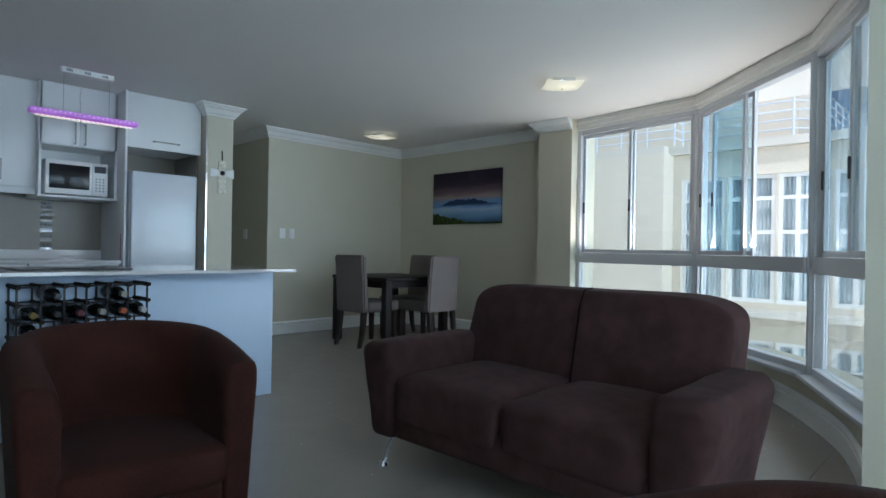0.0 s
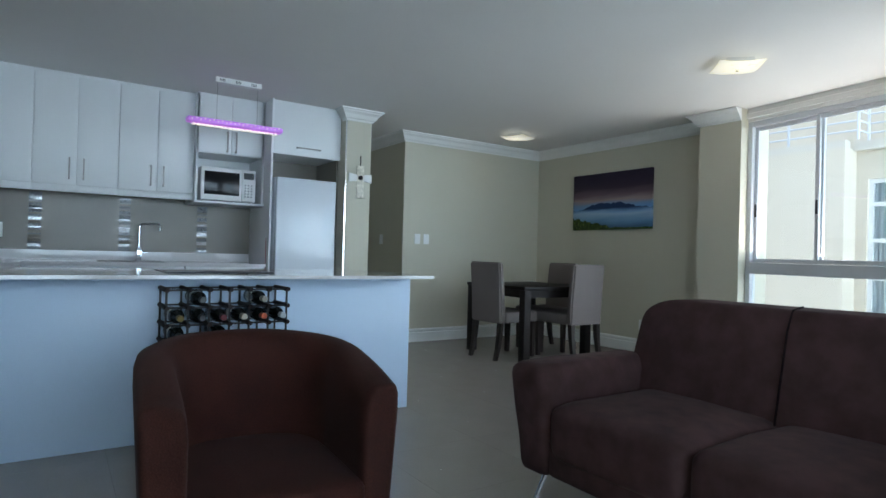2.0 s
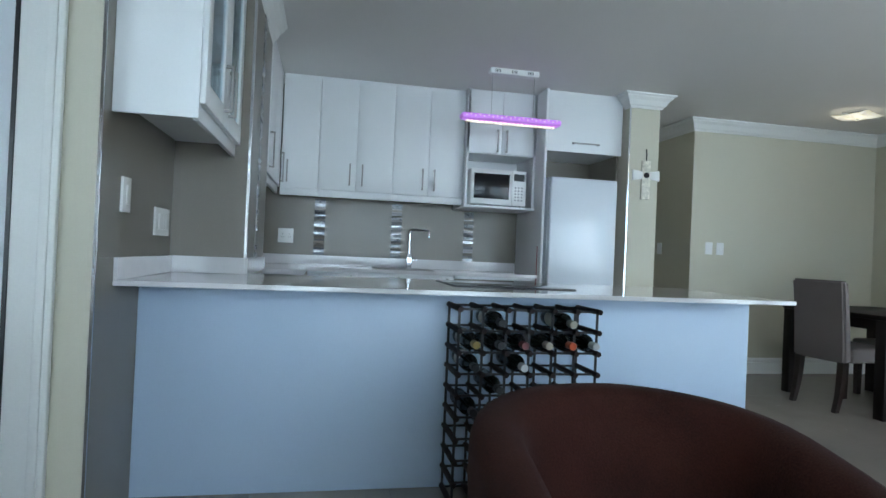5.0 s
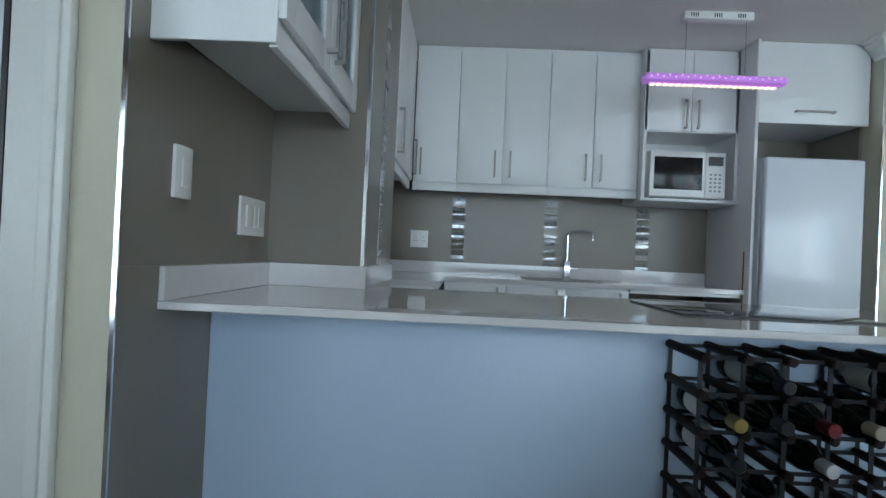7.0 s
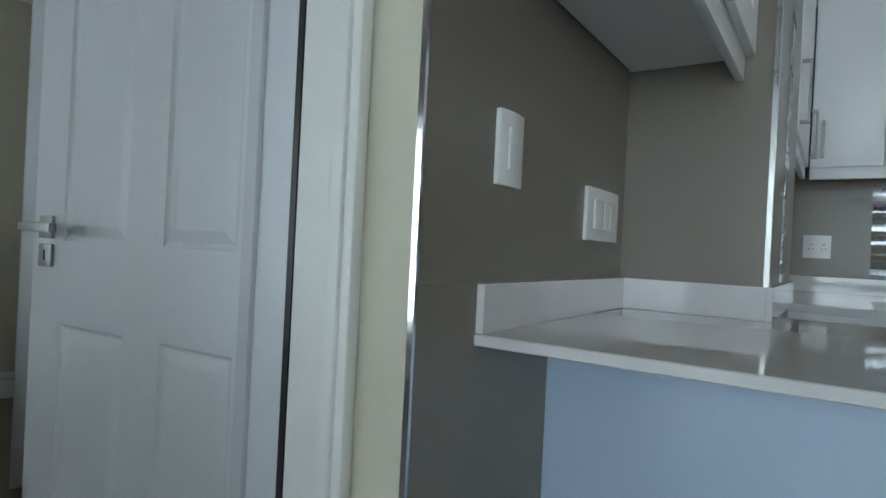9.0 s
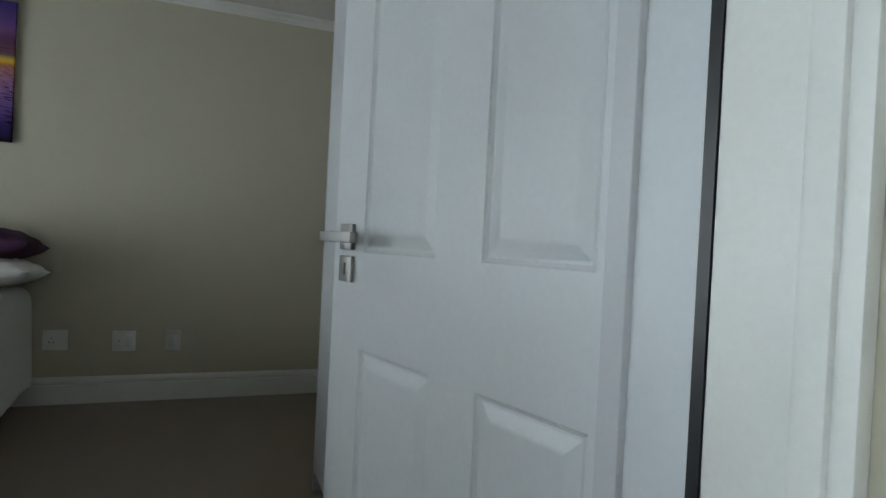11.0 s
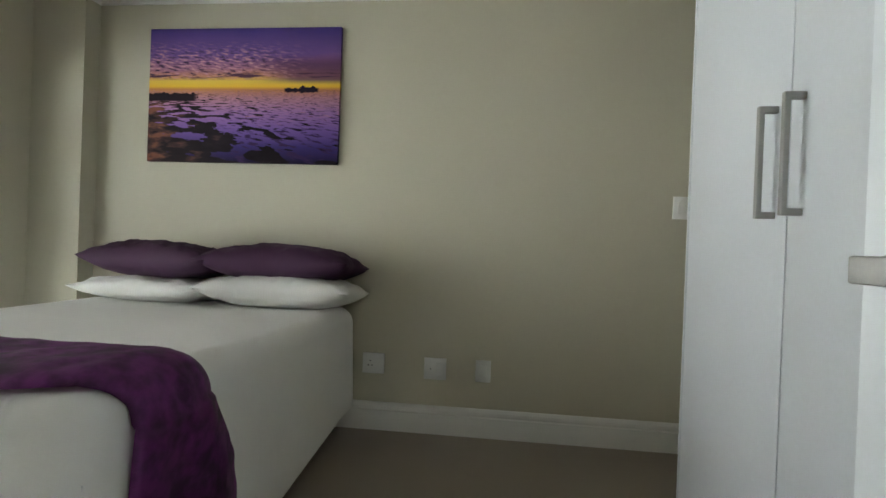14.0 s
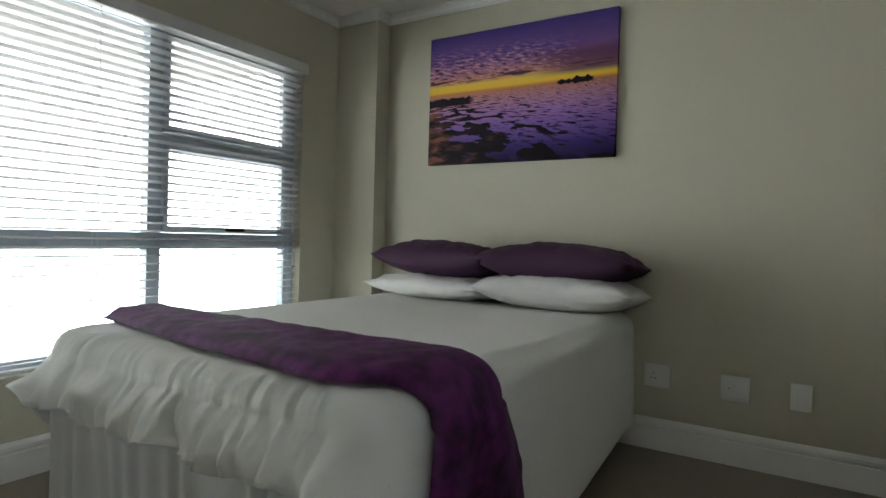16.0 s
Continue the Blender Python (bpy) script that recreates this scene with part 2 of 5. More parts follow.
# ---- the large structure ----
CEIL = 2.49
XK, XH, YD, YB, XW = -5.97, -5.815, 5.787, -4.406, 0.44

slab("ground", [(-300, -300, -9.2, 300, 300, -9.0)], M_SLAB, "far pale ground below the flats", "ground")
slab("floor", [(-8.6, -5.8, -0.30, 2.7, 6.0, -0.012)], M_GROUT, "grey grout bed under the porcelain floor tiles", "floor")
slab("floor_bedroom", [(-5.2, -5.7, -0.0115, 1.3, -0.722, 0.0)], M_FLOORB, "plain taupe bedroom floor", "floor")
slab("ceiling", [(-8.6, -5.8, CEIL, 2.7, 6.0, CEIL + 0.25)], M_CEIL, "matt off-white painted ceiling", "ceiling")

# living side: kitchen back wall, hall, dining wall
slab("wall_kitchen_back", [(XK - 0.2, -0.86, 0, XK, 2.64, CEIL)], M_GREY, "grey tiled kitchen back wall", "wall")
slab("wall_kitchen_column", [(XK - 0.2, 2.64, 0, -5.24, 2.917, CEIL)], M_WALL, "cream painted column beside the fridge", "column")
slab("wall_hall_near", [(-8.4, 2.64, 0, XK - 0.2, 2.917, CEIL)], M_WALL, "cream passage wall", "wall")
slab("wall_hall_end", [(-8.6, 2.64, 0, -8.4, 3.65, CEIL)], M_WALL, "cream wall at the end of the passage", "wall")
slab("wall_dining_left", [(-8.4, 3.65, 0, XH, YD, CEIL)], M_WALL, "cream painted wall behind the dining table", "wall")
slab("wall_dining_back", [(-8.4, YD, 0, -2.80, YD + 0.2, CEIL), (-3.22, 5.50, 0, -2.80, YD, CEIL)], M_WALL, "cream painted wall with a square pier", "wall")

# curved bay: knee wall, sill and head on a polygon of windows
BAY = [(-2.80, 5.66), (-1.448, 5.467), (-0.322, 4.417), (0.25, 3.20), (0.25, 2.95)]


def smooth_line(pts, n=9):
    pts = [Vector((*p, 0)) for p in pts]
    pts = [2 * pts[0] - pts[1]] + pts + [2 * pts[-1] - pts[-2]]
    out = []
    for i in range(1, len(pts) - 2):
        p0, p1, p2, p3 = pts[i - 1:i + 3]
        for k in range(n):
            t = k / n
            q = 0.5 * (2 * p1 + (p2 - p0) * t + (2 * p0 - 5 * p1 + 4 * p2 - p3) * t * t + (3 * p1 - p0 - 3 * p2 + p3) * t ** 3)
            out.append((q.x, q.y))
    return out + [(pts[-2].x, pts[-2].y)]


CURVE = smooth_line([(-2.80, 5.56), (-2.1, 5.52), (-1.35, 5.33), (-0.74, 4.92), (-0.15, 4.02), (0.10, 3.29), (0.17, 2.95)])
bm = bmesh.new()
sweep(bm, CURVE, [(0.0, 0), (0.30, 0), (0.30, 0.30), (0.0, 0.30)])
solid("wall_bay_knee", bm, M_WALL, "low curved cream wall under the bay windows", "wall", smooth=True)
bm = bmesh.new()
sweep(bm, BAY, [(-0.05, 2.37), (0.16, 2.37), (0.16, CEIL), (-0.05, CEIL)])
solid("wall_bay_head", bm, M_TRIM, "white band above the bay windows", "wall")
slab("wall_pier", [(0.17, 2.62, 0, 2.5, 2.95, CEIL)], M_WALL, "cream wall beside the bay", "wall")

# sea side of the living room, behind the walk
slab("wall_sea_side", [(2.3, -0.86, 0, 2.5, 2.62, 0.35), (2.3, -0.86, 2.37, 2.5, 2.62, CEIL), (2.3, -0.86, 0.35, 2.5, -0.5, 2.37), (2.3, 2.5, 0.35, 2.5, 2.62, 2.37)],
     M_WALL, "cream outer wall round a wide window", "wall")

# wall between living room and bedroom, with the doorway
DX0, DX1 = -2.862, -2.02
slab("wall_bedroom_door", [(XK - 0.2, -0.86, 0, DX0, -0.606, CEIL), (DX1, -0.86, 0, 2.3, -0.60, CEIL), (DX0, -0.86, 2.08, DX1, -0.60, CEIL)],
     M_WALL, "cream wall with the bedroom doorway", "wall")
slab("wall_kitchen_pilaster", [(-4.62, -0.606, 0, -3.785, -0.25, CEIL)], M_WALL, "square pilaster at the end of the kitchen", "column")

# bedroom
slab("wall_bedroom_back", [(-4.6, YB - 0.2, 0, 0.7, YB, CEIL), (0.10, YB, 0, XW, -4.28, CEIL)], M_WALL, "beige painted wall behind the bed with a corner pier", "wall", m=ROOM)
slab("wall_bedroom_end", [(-4.6, YB, 0, -4.4, -1.1, CEIL)], M_WALL, "beige painted wall", "wall", m=ROOM)
WY0, WY1, WZ0, WZ1 = -3.97, -1.25, 0.42, 2.10
slab("wall_bedroom_window", [(XW, YB, 0, XW + 0.2, -0.25, WZ0), (XW, YB, WZ1, XW + 0.2, -0.25, CEIL), (XW, YB, WZ0, XW + 0.2, WY0, WZ1), (XW, WY1, WZ0, XW + 0.2, -0.25, WZ1)],
     M_WALL, "beige painted wall round the bedroom window", "wall", m=ROOM)

# cornices and skirtings
CORN = [(0, 0.135), (0.014, 0.135), (0.020, 0.115), (0.034, 0.105), (0.056, 0.062), (0.082, 0.038), (0.088, 0.022), (0.105, 0.016), (0.105, 0.002), (0, 0.002)]
CORN = [(o * 0.92, CEIL - 0.86 * d) for o, d in CORN]
SKIRT = [(0, 0.0), (0.022, 0.0), (0.022, 0.108), (0.012, 0.113), (0.012, 0.118), (0.020, 0.124), (0.020, 0.140), (0.012, 0.152), (0.006, 0.157), (0, 0.157)]


def run(name, path, profile, label, category, m=None):
    bm = bmesh.new()
    sweep(bm, path, profile)
    return solid(name, bm, M_TRIM, label, category, smooth=False, m=m)


run("cornice_dining", [(-2.80, 5.50), (-3.22, 5.50), (-3.22, YD), (XH, YD), (XH, 3.65), (-8.3, 3.65)], CORN, "white moulded plaster cornice", "cornice")
run("cornice_column", [(-8.3, 2.917), (-5.24, 2.917), (-5.24, 2.645), (-5.33, 2.645)], CORN, "white moulded plaster cornice round the column", "cornice")
run("cornice_pilaster", [(-3.785, -0.59), (-3.785, -0.25), (-4.62, -0.25)], [(-o, z) for o, z in CORN][::-1], "white moulded plaster cornice round the pilaster", "cornice")
run("baseboard_dining", [(-2.80, 5.50), (-3.22, 5.50), (-3.22, YD), (XH, YD), (XH, 3.65), (-8.3, 3.65)], SKIRT, "white moulded skirting board", "skirting")
run("baseboard_bay", CURVE, [(-o, z) for o, z in SKIRT][::-1], "white moulded skirting following the curved wall", "skirting")
run("cornice_bedroom", [(XW, -0.4), (XW, -4.28), (0.10, -4.28), (0.10, YB), (-4.4, YB), (-4.4, -1.2)], [(-o * 0.55, CEIL - (CEIL - z) * 0.45) for o, z in CORN][::-1], "slim white plaster cornice", "cornice", m=ROOM)
run("baseboard_bedroom", [(XW, -0.4), (XW, -4.28), (0.10, -4.28), (0.10, YB), (-4.4, YB), (-4.4, -1.2)], [(-o, z) for o, z in SKIRT][::-1], "white moulded skirting board", "skirting", m=ROOM)

# ---- bay windows ----


def window_unit(name, a, b, z0, z1, rail, splits, label, leaves=True, tints=()):
    """An aluminium window between two posts: sliding leaves above a rail, one fixed light below. splits: leaf edges along the width."""
    a, b = Vector((*a, 0)), Vector((*b, 0))
    w = (b - a).length
    m = Matrix.Translation(a) @ Matrix.Rotation(math.atan2(b.y - a.y, b.x - a.x), 4, "Z")
    t = thing(name, m, label, "window")
    t["kind"] = "structure"
    r0, r1 = rail
    bm = bmesh.new()
    for q in ((0, -0.04, z0, 0.05, 0.04, z1), (w - 0.05, -0.04, z0, w, 0.04, z1), (0.05, -0.04, z0, w - 0.05, 0.04, z0 + 0.05),
              (0.05, -0.04, z1 - 0.05, w - 0.05, 0.04, z1), (0.05, -0.045, r0, w - 0.05, 0.045, r1)):
        box(bm, *q, bevel=0.004, seg=1)
    part("window_frame", bm, M_ALU, t, "pale silver aluminium frame")
    piece("window_sill", [(-0.02, -0.12, z0 - 0.02, w + 0.02, -0.04, z0 + 0.004)], M_ALU, t, bevel=0.003)
    lo = piece("pane", [(0.05, -0.004, z0 + 0.05, w - 0.05, 0.004, r0)], M_GLASS, t)
    lo.visible_shadow = False
    for i, (s0, s1, y) in enumerate(splits):
        x0, x1 = 0.05 + s0 * (w - 0.1), 0.05 + s1 * (w - 0.1)
        zz0, zz1 = r1 + 0.002, z1 - 0.052
        bm = bmesh.new()
        st = 0.034
        for q in ((x0, y - 0.014, zz0, x0 + st, y + 0.014, zz1), (x1 - st, y - 0.014, zz0, x1, y + 0.014, zz1),
                  (x0 + st, y - 0.014, zz0, x1 - st, y + 0.014, zz0 + 0.035), (x0 + st, y - 0.014, zz1 - 0.035, x1 - st, y + 0.014, zz1)):
            box(bm, *q, bevel=0.003, seg=1)
        sash = part("sash", bm, M_ALU, t)
        g = piece("pane", [(x0 + st, y - 0.003, zz0 + 0.035, x1 - st, y + 0.003, zz1 - 0.035)], M_TINT if i in tints else M_GLASS, sash)
        g.visible_shadow = False
        if leaves:
            piece("latch", [(x0 + 0.012, y - 0.026, 1.48, x0 + 0.030, y - 0.014, 1.60)], M_BLACK, sash, "black latch", bevel=0.003)
    return t


WZB, WZT, RAIL = 0.31, 2.37, (0.955, 1.06)
window_unit("window_1", BAY[0], BAY[1], WZB, WZT, RAIL, [(0.0, 0.5, 0.016), (0.46, 1.0, -0.016)], "aluminium bay window with two sliding leaves")
window_unit("window_2", BAY[1], BAY[2], WZB, WZT, RAIL, [(0.0, 0.48, -0.016), (0.10, 0.53, 0.016)], "aluminium bay window with a leaf slid open", tints=(0, 1))
window_unit("window_3", BAY[2], BAY[3], WZB, WZT, RAIL, [(0.0, 0.52, 0.016), (0.48, 1.0, -0.016)], "aluminium bay window with two sliding leaves", tints=(0, 1))
slab("bay_post", [(-1.49, 5.42, 0.30, -1.405, 5.53, 2.37)], M_ALU, "silver corner post between bay windows", "post", bevel=0.006)
slab("bay_post", [(-0.365, 4.36, 0.30, -0.275, 4.47, 2.37)], M_ALU, "silver corner post between bay windows", "post", bevel=0.006)
run("bay_rail", BAY, [(-0.05, 2.40), (-0.075, 2.40), (-0.075, 2.44), (-0.06, 2.45), (-0.06, 2.50), (-0.05, 2.50)], "white moulded pelmet rail over the bay windows", "rail")

# wide window on the sea side
window_unit("window_4", (2.40, 2.5), (2.40, -0.5), 0.35, 2.37, (0.955, 1.06), [(0.0, 0.34, 0.016), (0.33, 0.67, -0.016), (0.66, 1.0, 0.016)], "wide aluminium window towards the sea")

# ---- neighbouring building ----


def neighbour():
    y0 = 11.0
    t = thing("apartment_building", pose(-2.0, y0, -9.0), "tan rendered neighbouring block with balconies and white windows", "building")
    X = lambda x: x + 2.0
    Z = lambda z: z + 9.0
    edges = [-4.00, -3.16, -2.33, -1.50, -0.67]
    bands = [(-2.6, -0.45), (0.22, 2.50)]
    openings = [(a + 0.02, z0, b - 0.02, z1) for a, b in zip(edges, edges[1:]) for z0, z1 in bands]
    bm = bmesh.new()
    box(bm, X(-9.5), 0, 0, X(-4.15), 4, Z(3.0))
    for a, b in ((-9.0, -2.6), (-0.45, 0.22), (2.50, 2.97)):
        box(bm, X(-4.15), 0.45, Z(a), X(6.0), 4, Z(b))
    for a, b in bands:
        box(bm, X(-4.15), 0.45, Z(a), X(-3.98), 4, Z(b))
        box(bm, X(-0.69), 0.45, Z(a), X(6.0), 4, Z(b))
        for e in edges[1:-1]:
            box(bm, X(e - 0.02), 0.47, Z(a), X(e + 0.02), 0.6, Z(b))
    part("wall", bm, M_FACADE, t, smooth=False)
    piece("balcony_slab", [(X(-4.15), 0.30, Z(2.97), X(6.0), 4, Z(3.12))], M_SLAB, t)
    piece("ledge", [(X(-4.0), -0.25, Z(0.02), X(6.0), 0.45, Z(0.10))], M_SLAB, t, "pale sunlit ledge")
    piece("upper_wall", [(X(-9.5), 2.4, Z(3.12), X(-2.45), 4, Z(6.2))], M_FACADE, t)
    piece("parapet", [(X(-9.5), 0, Z(3.001), X(-4.15), 0.2, Z(3.12))], M_SLAB, t)
    for x0, z0, x1, z1 in openings:
        w = bmesh.new()
        xs = [x0, x0 + 0.38 * (x1 - x0) - 0.035, x1 - 0.07]
        for xx in xs:
            box(w, X(xx), 0.50, Z(z0), X(xx + 0.07), 0.56, Z(z1))
        for f in (0.0, 0.26, 0.535, 0.80, None):
            zz = z1 - 0.07 if f is None else z0 + f * (z1 - z0)
            for xa, xb in zip(xs, xs[1:]):
                box(w, X(xa + 0.07), 0.50, Z(zz), X(xb), 0.56, Z(zz + 0.07))
        win = part("window", w, M_TRIM, t, "white window frame", smooth=False)
        g = piece("pane", [(X(x0 + 0.07), 0.525, Z(z0 + 0.07), X(x1 - 0.07), 0.530, Z(z1 - 0.07))], M_GLASS, win)
        g.visible_shadow = False
        bm = bmesh.new()
        sheet(bm, 60, 2, lambda u, v: (X(x0 + u * (x1 - x0)), 0.66 + 0.012 * math.sin(u * 75), Z(z0 + v * (z1 - z0))))
        part("curtain", bm, M_CURTAIN, win, "white net curtain")
    # balcony railing: along the front, then turning back at its end
    RUN = [(-9.45, 0.1), (-4.0, 0.1), (-4.0, 0.5), (-2.1, 0.5), (-1.80, 0.75), (-1.72, 1.2), (-1.70, 3.6)]
    for (xa, ya), (xb, yb) in zip(RUN, RUN[1:]):
        ln = math.hypot(xb - xa, yb - ya)
        k = max(1, round(ln / 0.55))
        for i in range(k):
            bm = bmesh.new()
            x, y = xa + (xb - xa) * i / k, ya + (yb - ya) * i / k
            rod(bm, (X(x), y, Z(3.12)), (X(x), y, Z(3.92)), 0.022, n=6)
            part("railing_post", bm, M_ALU, t)
    for k in range(5):
        bm = bmesh.new()
        tube(bm, [(X(x), y, Z(3.27 + 0.16 * k)) for x, y in RUN], 0.016, 6)
        part("railing_bar", bm, M_ALU, t)


neighbour()

# ---- doorway: lining, trim strip, door ----
bm = bmesh.new()
box(bm, DX0, -0.86, 0, DX0 + 0.022, -0.745, 2.06, bevel=0.002, seg=1)
box(bm, DX0, -0.775, 0, DX0 + 0.036, -0.745, 2.06, bevel=0.006)
box(bm, DX0 + 0.0, -0.747, 0, DX0 + 0.028, -0.725, 2.06, bevel=0.006)
box(bm, DX1 - 0.022, -0.86, 0, DX1, -0.60, 2.06, bevel=0.002, seg=1)
box(bm, DX0, -0.86, 2.06, DX1, -0.60, 2.08)
solid("door_lining", bm, M_TRIM, "white moulded door lining", "door frame", smooth=True)
# black strip that puts the hinge gap's shade into colour
slab("hinge_gap_shade", [(DX0, -0.8735, 0.004, -2.838, -0.8602, 2.05)], M_BLACK, "black strip for the shade in the gap along the hinged edge", "seal")


def panel_door(m):
    t = thing("bedroom_door", m, "white four-panel door standing open into the bedroom", "door")
    W, H, T = 0.825, 2.03, 0.036
    ys = [0.0, 0.128, 0.338, 0.456, 0.698, W]          # from the hinge: stile, panel, mullion, panel, stile
    zs = [0.0, 0.20, 0.838, 1.028, 1.90, H]
    bm = bmesh.new()
    for y0, y1 in ((ys[0], ys[1]), (ys[2], ys[3]), (ys[4], ys[5])):
        box(bm, 0, -y1, 0.006, T, -y0, H)
    for y0, y1 in ((ys[1], ys[2]), (ys[3], ys[4])):
        for z0, z1 in ((0.006, zs[1]), (zs[2], zs[3]), (zs[4], H)):
            box(bm, 0, -y1, z0, T, -y0, z1)
    part("door_leaf", bm, M_DOOR, t, smooth=False)
    for y0, y1 in ((ys[1], ys[2]), (ys[3], ys[4])):
        for z0, z1 in ((zs[1], zs[2]), (zs[3], zs[4])):
            bm = bmesh.new()
            box(bm, 0.010, -y1, z0, T - 0.010, -y0, z1)
            for side in (0, 1):
                f0, f1, f2 = (T, T - 0.0058, T - 0.001) if side else (0.0, 0.0058, 0.001)
                rings = []
                for d, x in ((0, f0), (0.003, f0 + (f1 - f0) * 0.5), (0.008, f1), (0.012, f1), (0.032, f1 + (f2 - f1) * 0.9), (0.036, f2)):
                    rings.append([bm.verts.new(p) for p in ((x, -y1 + d, z0 + d), (x, -y0 - d, z0 + d), (x, -y0 - d, z1 - d), (x, -y1 + d, z1 - d))])
                for a, b in zip(rings, rings[1:]):
                    for k in range(4):
                        bm.faces.new((a[k], a[(k + 1) % 4], b[(k + 1) % 4], b[k]))
                bm.faces.new(rings[-1])
            part("door_panel", bm, M_DOOR, t, smooth=False)
    yr = -0.759
    for s in (1, -1):
        x = T if s > 0 else 0.0
        lever = bmesh.new()
        box(lever, *sorted_box(x + s * 0.001, yr - 0.026, 1.031, x + s * 0.010, yr + 0.026, 1.083), bevel=0.0015)
        rose = part("door_handle", lever, M_STEEL, t, "brushed steel lever handle on a square rose")
        bm = bmesh.new()
        rod(bm, (x + s * 0.010, yr, 1.057), (x + s * 0.045, yr, 1.057), 0.010, n=16)
        box(bm, *sorted_box(x + s * 0.043, yr - 0.016, 1.046, x + s * 0.060, yr + 0.116, 1.066), bevel=0.002)
        part("lever", bm, M_STEEL, rose)
        bm = bmesh.new()
        box(bm, *sorted_box(x + s * 0.001, yr - 0.026, 0.966, x + s * 0.009, yr + 0.026, 1.018), bevel=0.0015)
        plate = part("lock_plate", bm, M_STEEL, t, "brushed steel keyhole plate")
        piece("keyhole", [sorted_box(x + s * 0.009, yr - 0.004, 0.980, x + s * 0.0096, yr + 0.004, 1.004)], M_BLACK, plate)
    for z in (0.25, 1.05, 1.80):
        bm = bmesh.new()
        rod(bm, (-0.004, 0.006, z - 0.045), (-0.004, 0.006, z + 0.045), 0.007, n=10)
        part("hinge", bm, M_STEEL, t)
    return t


def sorted_box(x0, y0, z0, x1, y1, z1):
    return (min(x0, x1), min(y0, y1), min(z0, z1), max(x0, x1), max(y0, y1), max(z0, z1))


panel_door(pose(-2.878, -0.875, 0, 0, 0, 4.4))

# ---- kitchen end wall: grey tiles, chrome trims, mosaic ----
slab("tile_cladding_niche", [(-3.785, -0.606, 1.0, -2.834, -0.598, CEIL), (-3.785, -0.606, 0, -2.834, -0.598, 0.9993)], M_GREY, "large grey wall tiles", "wall tiles")
slab("tile_cladding_pilaster", [(-3.785, -0.598, 0, -3.777, -0.248, CEIL), (-4.62, -0.25, 0, -3.785, -0.242, CEIL)], M_GREY, "large grey wall tiles on the pilaster", "wall tiles")
slab("tile_edge_trim", [(-2.8338, -0.6055, 0, -2.8275, -0.5955, CEIL)], M_CHROME, "mirror chrome tile edge strip", "trim")
slab("tile_edge_trim", [(-3.787, -0.250, 0, -3.773, -0.238, CEIL)], M_CHROME, "mirror chrome tile edge strip", "trim")
slab("tile_edge_trim", [(-5.245, 2.637, 0, -5.235, 2.647, CEIL - 0.1)], M_CHROME, "mirror chrome strip on the column edge", "trim")


def mosaic(axis, c, z0, z1, plane, width=0.092):
    """A vertical strip of mirror mosaic in short uneven bars."""
    if axis == "x":
        t = thing("mosaic_strip", pose(plane, c, z0), "strip of mirrored glass mosaic bars in the grey tiles", "mosaic", "mosaic strips")
    else:
        t = thing("mosaic_strip", pose(c, plane, z0, 0, 0, 90), "strip of mirrored glass mosaic bars in the grey tiles", "mosaic", "mosaic strips")
    t["kind"] = "structure"
    z = 0.0
    while z < z1 - z0 - 0.012:
        h = random.choice((0.010, 0.014, 0.018, 0.026))
        h = min(h, z1 - z0 - z)
        tilt = random.uniform(-0.003, 0.003) * h / 0.02
        bm = bmesh.new()
        box(bm, 0.0, -width / 2, z + 0.001, 0.004, width / 2, z + h - 0.001)
        for v in bm.verts:
            if v.co.x > 0.002:
                v.co.x += tilt * (1 if v.co.z > z + h / 2 else -1) + random.uniform(-0.0006, 0.0006)
        part("tile", bm, random.choice((M_MIRROR, M_MOSDARK, M_MIRROR, M_STEEL, M_GREY)), t, smooth=False)
        z += h


for yc in (0.09, 0.773, 1.447):
    mosaic("x", yc, 1.0, 1.50, XK + 0.001)
mosaic("y", -4.18, 1.0, 2.40, -0.241)

# ---- worktops ----
t = thing("peninsula_worktop", pose(-3.95, -0.598, 0.895), "glossy white quartz worktop with a low upstand", "worktop")
piece("top", [(0, 0, 0, 0.95, 2.884, 0.020)], M_STONE, t, bevel=0.002, seg=1)
piece("upstand", [(0.173, 0, 0.0205, 0.946, 0.015, 0.103), (0.173, 0.0152, 0.0205, 0.188, 0.356, 0.103), (-0.65, 0.3562, 0.0205, 0.188, 0.371, 0.103)], M_STONE, t, bevel=0.001, seg=1)
slab("back_worktop", [(XK, -0.59, 0.885, -5.36, 1.93, 0.915)], M_STONE, "glossy white quartz worktop along the back wall", "worktop", kind="thing", bevel=0.002)
slab("back_upstand", [(XK, -0.59, 0.916, XK + 0.015, 1.93, 1.0)], M_STONE, "white quartz upstand along the back wall", "upstand", kind="thing", bevel=0.001)
slab("side_worktop", [(-5.355, -0.59, 0.885, -4.63, 0.02, 0.915)], M_STONE, "glossy white quartz worktop beside the pilaster", "worktop", kind="thing", bevel=0.002)
t = thing("kitchen_peninsula", pose(-3.305, -0.597, 0), "white panelled kitchen peninsula under a quartz worktop", "peninsula")
piece("front_panel", [(-0.022, 0, 0, 0, 2.883, 0.894)], M_PANEL, t, "plain white front panel", bevel=0.001)
piece("end_panel", [(-0.625, 2.865, 0, -0.0225, 2.883, 0.894)], M_PANEL, t, bevel=0.001)
piece("carcass", [(-0.615, 0.367, 0.1, -0.025, 2.863, 0.893)], M_CAB, t)
piece("plinth", [(-0.565, 0.367, 0, -0.025, 2.863, 0.099)], M_CAB, t)


